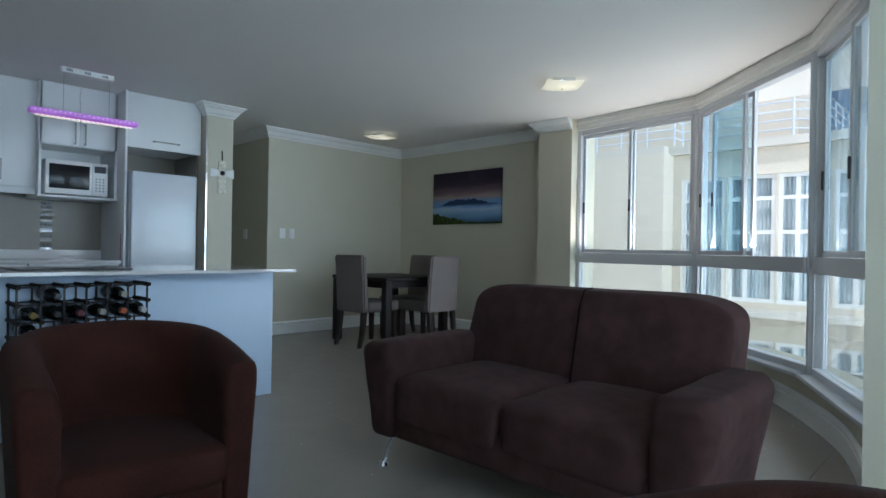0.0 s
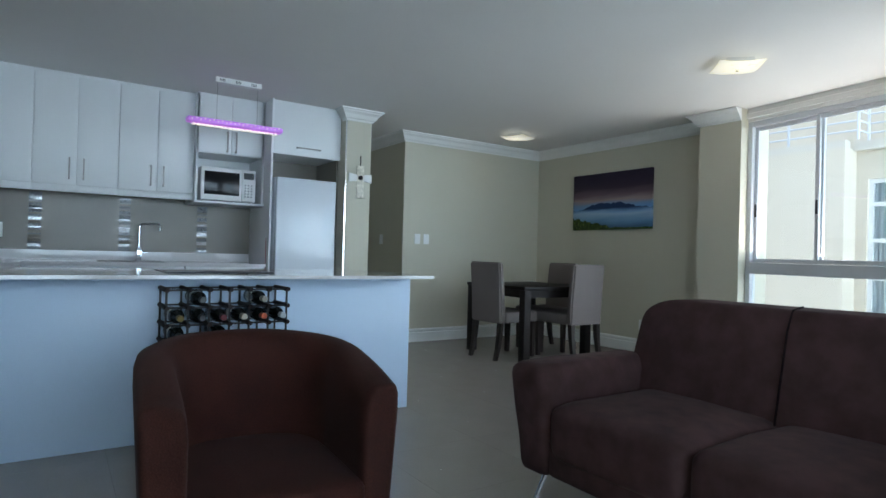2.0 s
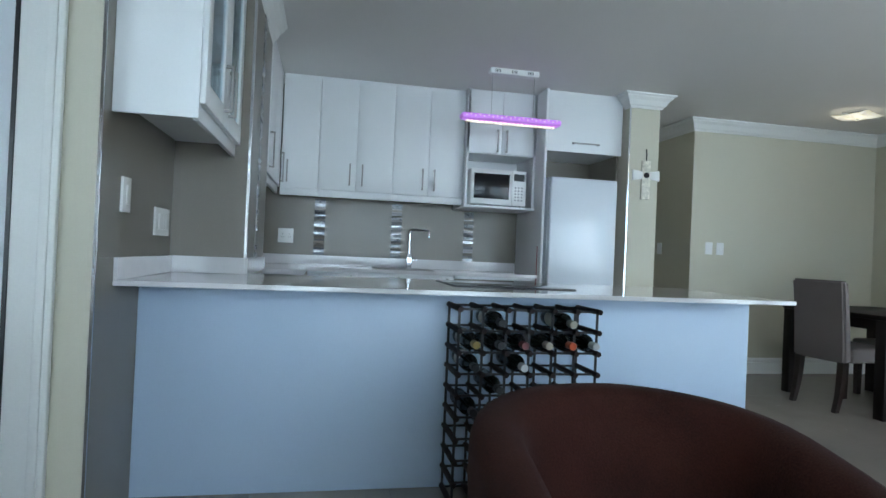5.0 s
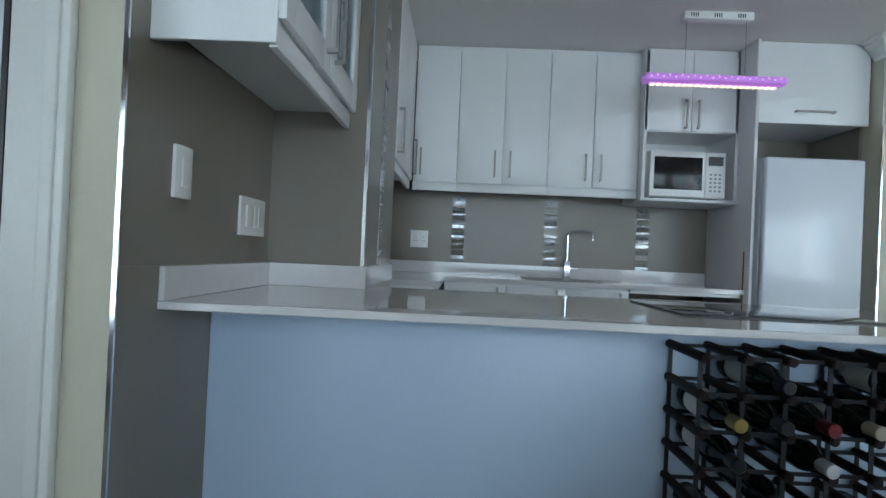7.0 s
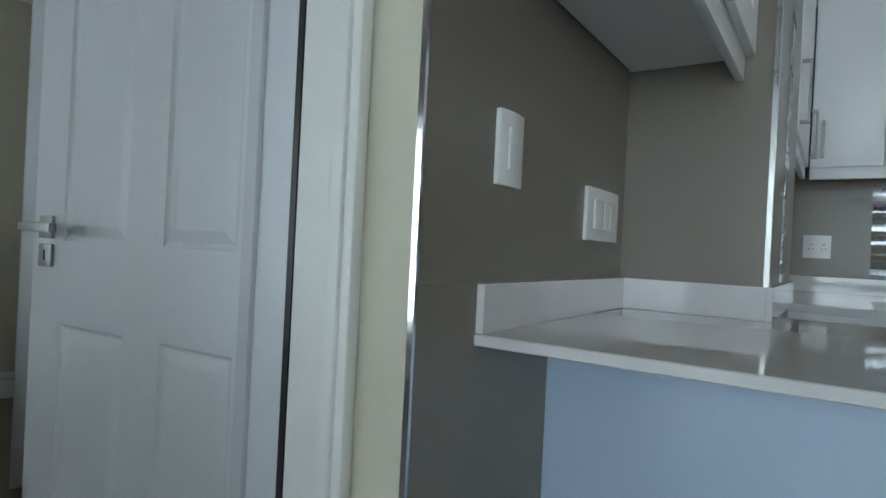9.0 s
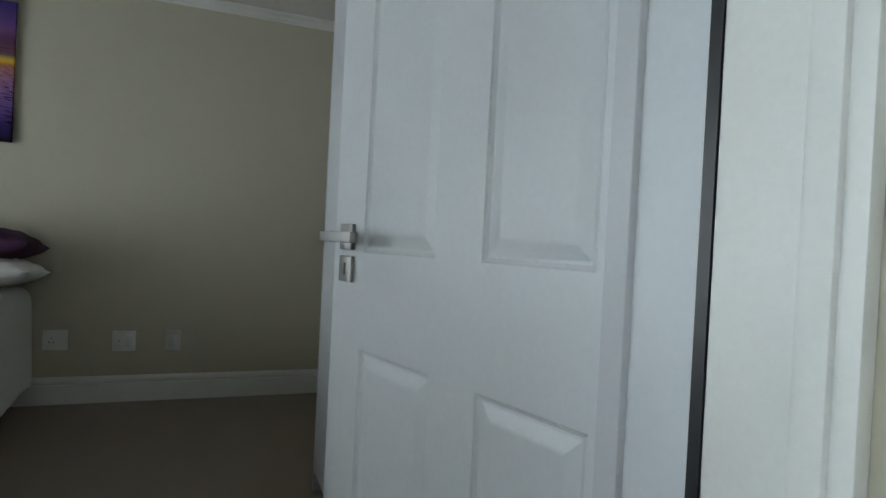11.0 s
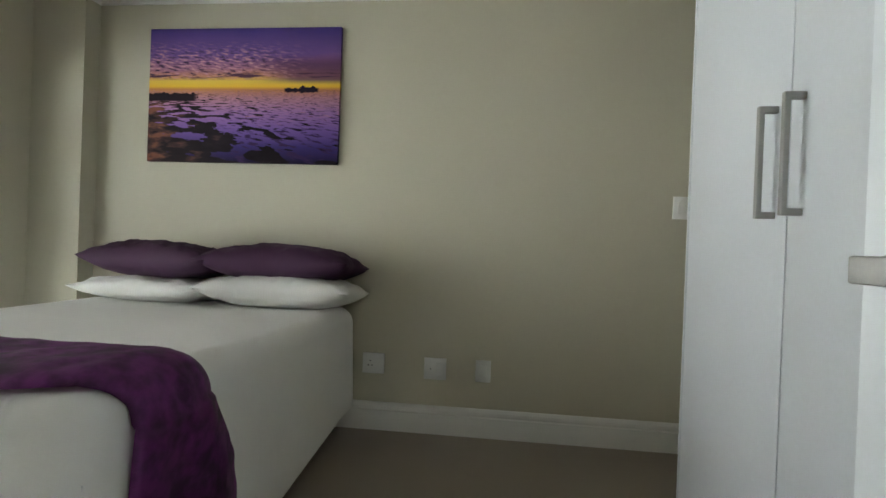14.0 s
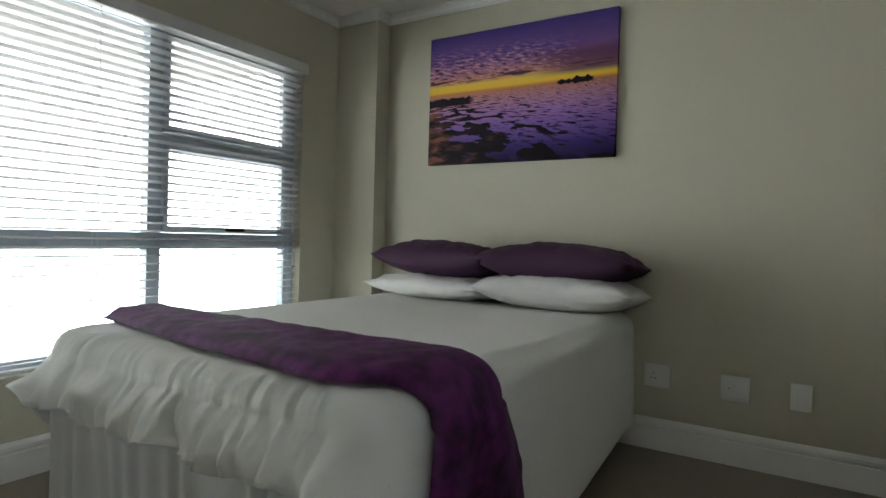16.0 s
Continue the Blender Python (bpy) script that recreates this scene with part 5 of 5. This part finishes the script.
def mountain_print():
    p = Print("mountain_print")
    x, z, c = p.x, p.z, p.calc
    streak = p.grain(c("MULTIPLY", x, 2.2), c("MULTIPLY", c("ADD", z, c("MULTIPLY", x, -0.12)), 9.0), 3.0)
    p.col = p.ramp(c("ADD", z, c("MULTIPLY", streak, 0.14)), [(0.0, (0.03, 0.07, 0.13)), (0.16, (0.16, 0.30, 0.50)), (0.28, (0.36, 0.50, 0.66)), (0.36, (0.16, 0.32, 0.62)), (0.45, (0.20, 0.30, 0.48)), (0.52, (0.34, 0.26, 0.24)),
                                                         (0.60, (0.17, 0.115, 0.13)), (0.72, (0.055, 0.036, 0.055)), (0.85, (0.030, 0.022, 0.042)), (1.0, (0.022, 0.016, 0.036))])
    ridge = p.grain(c("MULTIPLY", x, 9.0), c("MULTIPLY", z, 0.0), 2.0, 5)
    lift = c("MULTIPLY", p.step(x, 0.08, 0.34), c("SUBTRACT", 1.0, p.step(x, 0.58, 0.98)))
    top = c("ADD", 0.36, c("ADD", c("MULTIPLY", lift, 0.105), c("MULTIPLY", ridge, 0.19)))
    p.lay(c("MULTIPLY", c("LESS_THAN", z, top), p.step(c("ADD", z, c("MULTIPLY", streak, 0.10)), 0.31, 0.38)), (0.020, 0.045, 0.125))
    slope = c("ADD", c("MULTIPLY", x, -0.34), c("ADD", 0.225, c("MULTIPLY", p.grain(c("MULTIPLY", x, 16.0), c("MULTIPLY", z, 9.0), 7.0), 0.16)))
    leaf = p.ramp(c("ADD", 0.5, p.grain(c("MULTIPLY", x, 42.0), c("MULTIPLY", z, 26.0), 5.0)), [(0.35, (0.012, 0.022, 0.010)), (0.55, (0.05, 0.085, 0.018)), (0.68, (0.16, 0.20, 0.05))])
    p.lay(c("LESS_THAN", z, c("MAXIMUM", slope, c("ADD", 0.035, c("MULTIPLY", ridge, 0.06)))), leaf)
    return p.done()


M_MOUNTAIN, M_SUNSET = mountain_print(), sunset_print()


def canvas(m, w, h, material, label):
    t = thing("canvas_picture", m, label, "picture")
    bm = bmesh.new()
    box(bm, -w / 2, -0.032, -h / 2, w / 2, -0.001, h / 2, bevel=0.003)
    part("canvas", bm, material, t)
    return t


canvas(pose((-5.125 - 3.946) / 2, YD, 1.749), 1.18, 0.688, M_MOUNTAIN, "canvas print of a flat mountain over blue mist")
canvas(ROOM @ pose((-1.426 - 0.253) / 2, YB, 1.889, 0, 0, 180), 1.173, 0.784, M_SUNSET, "canvas print of a purple sunset over a rocky shore")

# ---- bedroom ----
BX0, BX1, BY0, BY1, BZ = -1.59, -0.07, -4.38, -2.25, 0.70
bcx, bcy = (BX0 + BX1) / 2, (BY0 + BY1) / 2
t = thing("bed", ROOM @ pose(bcx, bcy, 0), "double bed with a gathered pale valance", "bed")
piece("divan_base", [(-0.66, -1.03, 0.12, 0.73, 1.00, 0.36)], M_SKIRT, t, bevel=0.02)
piece("mattress", [(-0.69, -1.03, 0.361, 0.72, 1.01, 0.655)], M_SHEET, t, bevel=0.05, seg=3)
for x in (-0.635, 0.70):
    for y in (-0.98, 0.95):
        bm = bmesh.new()
        rod(bm, (x, y, 0), (x, y, 0.125), 0.024, 0.030, n=10)
        part("leg", bm, M_BLACK, t, "black bed foot")
bm = bmesh.new()


def valance_at(u, v):
    s = 1.9 + u * 3.7
    if s < 1.9:
        p, n = Vector((-0.742, -0.95 + s)), Vector((-1, 0))
    elif s < 3.7:
        p, n = Vector((-0.742 + (s - 1.9) / 1.8 * 1.484, 1.012)), Vector((0, 1))
    else:
        p, n = Vector((0.742, 1.0 - (s - 3.7))), Vector((1, 0))
    q = p + n * (0.012 + (0.007 + 0.016 * (1 - v)) * (0.55 + noise.noise(Vector((s * 4.0, 0.0, 5.0)))) * math.sin(s * 52 + 6.0 * noise.noise(Vector((s * 3.5, v * 0.6, 1.0)))))
    return (q.x, q.y, 0.10 + v * 0.42)


sheet(bm, 420, 5, valance_at)
part("valance", bm, M_SKIRT, t, "gathered pale grey valance")


def round_rect(u, hx, hy, r):
    """A point and outward normal on a rounded rectangle, u in 0..1 from the middle of the +y side, clockwise."""
    sx, sy, arc = hx - r, hy - r, math.pi * r / 2
    segs = [("l", (0, hy), (1, 0), sx), ("a", (sx, sy), math.pi / 2, arc), ("l", (hx, sy), (0, -1), 2 * sy), ("a", (sx, -sy), 0, arc), ("l", (sx, -hy), (-1, 0), 2 * sx),
            ("a", (-sx, -sy), -math.pi / 2, arc), ("l", (-hx, -sy), (0, 1), 2 * sy), ("a", (-sx, sy), math.pi, arc), ("l", (-sx, hy), (1, 0), sx)]
    d = (u % 1.0) * sum(s[3] for s in segs)
    for kind, c, q, ln in segs:
        if d <= ln:
            if kind == "l":
                nrm = Vector((-q[1], q[0]))
                return Vector((c[0] + q[0] * d, c[1] + q[1] * d)), nrm
            a = q - d / r
            nrm = Vector((math.cos(a), math.sin(a)))
            return Vector(c) + r * nrm, nrm
        d -= ln
    return Vector((0, hy)), Vector((0, 1))


HX, HY = (BX1 - BX0) / 2, (BY1 - BY0) / 2
NP = 760
rings = []
steps = [("t", k) for k in (0.02, 0.2, 0.4, 0.55, 0.68, 0.79, 0.87, 0.93, 0.97, 1.0)] + [("r", a) for a in (11, 22, 34, 46, 58, 69, 80, 90)] + [("d", k) for k in (0.07, 0.14, 0.22, 0.3, 0.4, 0.5, 0.6, 0.7, 0.8, 0.88, 0.95, 1.0)]
R = 0.085
around = 2 * math.pi
for kind, k in steps:
    ring = []
    for i in range(NP):
        u = i / NP
        p, n = round_rect(u, HX - R, HY - R, 0.07)
        foot = max(0.0, n.y)
        near = max(0.0, -n.x)
        flare = math.exp(-((u - 0.107) / 0.016) ** 2) + 0.6 * math.exp(-((u - 0.893) / 0.012) ** 2)      # the loose corners of the foot end
        cu, su = 7 * math.cos(around * u), 7 * math.sin(around * u)
        down = {"t": 0.0, "r": k / 90 * 0.25, "d": 0.25 + 0.75 * k}[kind]
        soft = noise.noise(Vector((cu * 1.3, su * 1.3, 2.0 * down + 3)))
        crease = noise.noise(Vector((cu * 4.4 + 1.0 * down, su * 4.4, 0.5 * down + 9)))
        ruck = abs(noise.noise(Vector((cu * 8.0 + 1.6 * down, su * 8.0, 0.6 * down + 20))))
        fold = 0.7 * soft + 0.75 * crease + 0.5 * (0.22 - ruck)
        if kind == "t":
            q = p * k
            z = BZ + 0.022 * math.exp(-((q.x - 0.55) / 0.4) ** 2 - ((q.y - 0.8) / 0.4) ** 2) * (1 - k ** 6) + 0.010 * noise.noise(Vector((q.x * 2.0, q.y * 2.0, 3))) + 0.005 * noise.noise(Vector((q.x * 6, q.y * 6, 8))) * (0.3 + 0.7 * k)
        elif kind == "r":
            a = radians(k)
            q = p + n * (R * math.sin(a) + (0.015 * foot + 0.0015) * fold * math.sin(a))
            z = BZ - R * (1 - math.cos(a)) + 0.010 * fold * foot * math.sin(2 * a)
        else:
            hem = 0.045 + 0.24 * max(0.0, n.x) + 0.11 * min(1.0, max(0.0, (0.12 - p.y) / 0.85)) * near + 0.435 * foot ** 1.5 + 0.04 * foot * soft
            amp = 0.0015 + 0.015 * foot + 0.028 * foot * k
            q = p + n * (R + 0.010 * k + 0.055 * foot * math.sin(1.9 * k) + amp * fold + 0.006 * k * near + 0.05 * flare * k ** 1.3)
            q += Vector((0.05 * foot * k * crease, 0))
            z = BZ - R - (BZ - R - hem) * k - 0.02 * flare * k
            if k > 0.96:
                q -= n * 0.004
        ring.append((bcx + q.x, max(bcy + q.y, YB + 0.026), z))
    rings.append(ring)
def ring_faces(bm, rows):
    """A skin over closed rings of points."""
    vs = [[bm.verts.new(p) for p in row] for row in rows]
    for a, b in zip(vs, vs[1:]):
        for i in range(NP):
            bm.faces.new((a[i], a[(i + 1) % NP], b[(i + 1) % NP], b[i]))
    return vs


t = thing("bedspread", ROOM, "plain white cotton bedspread with a loose gathered foot end", "bedspread")
bm = bmesh.new()
bm.faces.new(ring_faces(bm, rings[:-2])[0])
part("cloth", bm, M_SHEET, t, angle=180)
bm = bmesh.new()
ring_faces(bm, rings[-3:])
part("hem", bm, M_SHEET, t, "narrow stitched hem", angle=180)


def pillow(name, x, y, z, w, d, h, rx, rz, material, label, seed):
    t = thing(name, ROOM @ pose(x, y, z, rx, 0, rz), label, "pillow", "pillows on the bed")
    bm = bmesh.new()
    off = Vector((seed * 3.1, seed * 1.7, 0))

    def surf(sign):
        def f(u, v):
            a, b = 2 * u - 1, 2 * v - 1
            th = max(0.0, (1 - abs(a) ** 2.6) * (1 - abs(b) ** 2.6)) ** 0.46
            pin = 1 - 0.10 * (1 - abs(a)) * abs(b) - 0.06 * (1 - abs(b)) * abs(a)
            k = 1 + 0.18 * noise.noise(Vector((a * 2.2, b * 2.2, sign)) + off)
            zz = h / 2 + sign * h / 2 * th * (k if sign > 0 else 1)
            zz += (0.012 * noise.noise(Vector((a * 6, b * 5, 2)) + off) - 0.014 * abs(noise.noise(Vector((a * 7 + b * 3, b * 4, 6)) + off))) * (1 if sign > 0 else 0.3) * min(1, 4 * th)
            return (a * w / 2 * pin, b * d / 2 * pin, zz)
        return f
    sheet(bm, 52, 34, surf(1))
    sheet(bm, 52, 34, surf(-1))
    bmesh.ops.remove_doubles(bm, verts=bm.verts, dist=0.0015)
    part("cover", bm, material, t, angle=70)
    return t


pillow("pillow", -1.25, -4.12, BZ - 0.005, 0.80, 0.50, 0.185, 4, 2, M_SHEET, "white cotton pillow lying flat", 1)
pillow("pillow", -0.53, -4.12, BZ - 0.005, 0.74, 0.50, 0.14, 4, -2, M_SHEET, "creased white cotton pillow lying flat", 2)
pillow("pillow", -1.24, -4.13, BZ + 0.130, 0.80, 0.48, 0.20, 5, 1, M_PURPLE, "aubergine satin pillow on a white one", 3)
pillow("pillow", -0.555, -4.13, BZ + 0.122, 0.73, 0.48, 0.20, 5, -2, M_PURPLE, "creased aubergine satin pillow on a white one", 4)

# throw across the foot of the bed
bm = bmesh.new()
TL = (BX1 - BX0) - 2 * R


def throw_at(u, v):
    s = u * (TL + 0.05 + math.pi / 2 * R + 0.43)
    over = min(1.0, max(0.0, (u - 0.65) / 0.11))
    near, far = -2.465 + 0.19 * min(1.0, u / 0.62) - 0.12 * over, -2.735 + 0.015 * math.sin(u * 5)
    y = near + (far - near) * v + 0.010 * math.sin(u * 7 + v * 2)
    roll = math.sqrt(max(0.0, 1 - abs(2 * v - 1) ** 3)) * (1 if u > 0.02 else u / 0.02)
    plush = 0.006 * noise.noise(Vector((u * 10, v * 2.5, 1))) + 0.006 * noise.noise(Vector((u * 26, v * 6, 4)))
    lift = 0.010 + 0.042 * roll + plush * roll
    if s < TL + 0.05:
        x, z = BX1 - R + 0.05 - s, BZ + lift + 0.004
    elif s < TL + 0.05 + math.pi / 2 * R:
        a = (s - TL - 0.05) / R
        x, z = BX0 + R - (R + lift) * math.sin(a), BZ - R + (R + lift) * math.cos(a)
    else:
        d = s - TL - 0.05 - math.pi / 2 * R
        fold = 0.016 * math.sin(v * 11 + 1.5 * d + 0.6) * min(1.0, d / 0.2) + 0.012 * noise.noise(Vector((v * 5, d * 3, 7)))
        x, z = BX0 - lift - 0.012 + 0.045 * d / 0.43 - fold, BZ - R - d
        y -= 1.0 * d * v ** 1.4 - 0.04 * d
    return (x, y, z)


sheet(bm, 150, 40, throw_at)
bmesh.ops.solidify(bm, geom=bm.faces[:], thickness=-0.006)
t = thing("bed_throw", ROOM, "crushed purple plush throw folded across the foot of the bed", "throw")
part("plush", bm, M_THROW, t, angle=180)
bm = bmesh.new()
tube(bm, [throw_at(1.0, j / 30) for j in range(31)], 0.007, 8)
part("hem", bm, M_THROW, t, "rolled hem")

# bedroom window and blind
t = thing("window_5", ROOM @ pose(XW + 0.10, WY0, 0), "grey aluminium bedroom window behind a venetian blind", "window")
t["kind"] = "structure"
wl = WY1 - WY0
M_GREYALU = mat("grey_aluminium", (0.46, 0.53, 0.62), 0.45, 0.04, 6, 0.02)
bm = bmesh.new()
MUL = [0.0, 0.90, 1.80, wl - 0.05]
for y in MUL:
    box(bm, -0.03, y, WZ0, 0.03, y + 0.072, WZ1)
for z in (WZ0, 0.945, WZ1 - 0.05):
    for a, b in zip(MUL, MUL[1:]):
        box(bm, -0.03, a + 0.072, z, 0.03, b, z + (0.085 if z == 0.945 else 0.055))
box(bm, -0.03, 0.072, 1.490, 0.03, 0.90, 1.545)
part("window_frame", bm, M_GREYALU, t)
for z0, z1, zh in ((1.034, 1.486, 1.034), (1.549, WZ1 - 0.054, 1.549)):
    bm = bmesh.new()
    for q in ((0.076, z0, 0.112, z1), (0.866, z0, 0.896, z1), (0.112, z0, 0.866, z0 + 0.032), (0.112, z1 - 0.026, 0.866, z1)):
        box(bm, -0.045, q[0], q[1], -0.005, q[2], q[3], bevel=0.003, seg=1)
    sash = part("sash", bm, M_GREYALU, t, "grey opening sash")
    piece("latch", [(-0.062, 0.40, zh + 0.012, -0.045, 0.52, zh + 0.032)], M_BLACK, sash, "black window latch", bevel=0.004)
for a, b in zip(MUL, MUL[1:]):
    for z0, z1 in ((WZ0 + 0.055, 0.945), (1.03, WZ1 - 0.05)):
        g = piece("pane", [(-0.004, a + 0.072, z0, 0.004, b, z1)], M_GLASS, t)
        g.visible_shadow = False
piece("window_sill", [(-0.10, 0.005, WZ0 - 0.02, -0.03, wl - 0.005, WZ0 + 0.002)], M_TRIM, t)

t = thing("venetian_blind", ROOM @ pose(XW + 0.012, WY0 + 0.012, 0), "white venetian blind with open slats", "blind")
piece("headrail", [(-0.05, -0.02, WZ1 - 0.055, 0.035, wl - 0.01, WZ1 + 0.012)], M_SLAT, t, bevel=0.003)
piece("bottom_rail", [(-0.018, 0.0, WZ0 + 0.012, 0.018, wl - 0.024, WZ0 + 0.030)], M_SLAT, t, bevel=0.003)
bm = bmesh.new()
sheet(bm, 6, 2, lambda u, v: (-0.0235 + 0.047 * u, v * (wl - 0.024), 0.004 * (1 - (2 * u - 1) ** 2) + (0.5 - u) * 0.010))
bmesh.ops.solidify(bm, geom=bm.faces[:], thickness=0.0012)
slat_mesh = finish(bm, "slat", M_SLAT, True)
zs = WZ0 + 0.050
while zs < WZ1 - 0.065:
    o = new("slat", slat_mesh)
    o.parent, o.location = t, (0, 0, zs)
    zs += 0.0405
for y in (0.10, 1.24, wl - 0.14):
    bm = bmesh.new()
    for x in (-0.0245, 0.0245):
        box(bm, x - 0.0006, y, WZ0 + 0.03, x + 0.0006, y + 0.003, WZ1 - 0.05)
    part("ladder_tape", bm, M_SLAT, t)
for y, z in ((0.06, 0.9), (0.075, 1.1)):
    bm = bmesh.new()
    rod(bm, (-0.03, y, z), (-0.03, y, WZ1 - 0.05), 0.0014, n=6)
    rod(bm, (-0.03, y, z - 0.05), (-0.03, y, z), 0.008, 0.004, n=8)
    part("cord", bm, M_SLAT, t)

# glowing boards for sky and sea; the sea's glow is raised to light the ceilings
slab("backdrop", [(9.0, -22, 1.0, 9.2, 16, 9.0)], glow("hazy_bright_sky", (0.92, 0.97, 1.0), 8.8), "bright hazy sky over the sea", "backdrop")
slab("backdrop", [(9.0, -22, -4.0, 9.2, 16, 0.999)], glow("glowing_sea_board", (0.90, 0.97, 1.0), 8.0), "pale sea board in the haze, glowing to light the rooms", "backdrop")

# wardrobe
t = thing("wardrobe", ROOM @ pose(-2.935, -0.95, 0), "tall white built-in wardrobe with steel bar handles", "wardrobe")
WL = 1.89
piece("body", [(-0.56, -WL, 0.08, -0.022, 0, CEIL - 0.002)], M_WARD, t)
piece("plinth", [(-0.54, -WL + 0.01, 0, -0.05, -0.01, 0.079)], M_WARD, t)
piece("end_panel", [(-0.58, -WL - 0.018, 0, 0.0, -WL - 0.001, CEIL - 0.002)], M_WARD, t, bevel=0.002)
JOINTS = [0.0, 0.66, 1.295, WL]
for i in range(3):
    y0, y1 = -JOINTS[i + 1] + 0.002, -JOINTS[i] - 0.002
    dd = piece("door", [(-0.02, y0, 0.085, 0.0, y1, CEIL - 0.02)], M_WARD, t, bevel=0.003)
    yh = y0 + 0.05 if i < 2 else y1 - 0.05
    bar_handle(dd, (0.0, yh, 1.235), "z", 0.205, (1, 0, 0))

# ---- floor tiles ----
bm = bmesh.new()
TS = 0.60
box(bm, -TS / 2 + 0.0008, -TS / 2 + 0.0008, -0.0115, TS / 2 - 0.0008, TS / 2 - 0.0008, 0.0)
tile_mesh = finish(bm, "floor_tile", M_FLOOR)
floor = bpy.data.objects["floor"]
for i in range(-14, 5):
    for j in range(-1, 11):
        x, y = (i + 0.5) * TS - 0.13, (j + 0.5) * TS - 0.12
        if x - TS / 2 > 2.5 or x + TS / 2 < -8.4 or y + TS / 2 < -5.7 or y - TS / 2 > 5.9:
            continue
        o = new("floor_tile", tile_mesh)
        o.parent, o.location = floor, (x, y, 0)
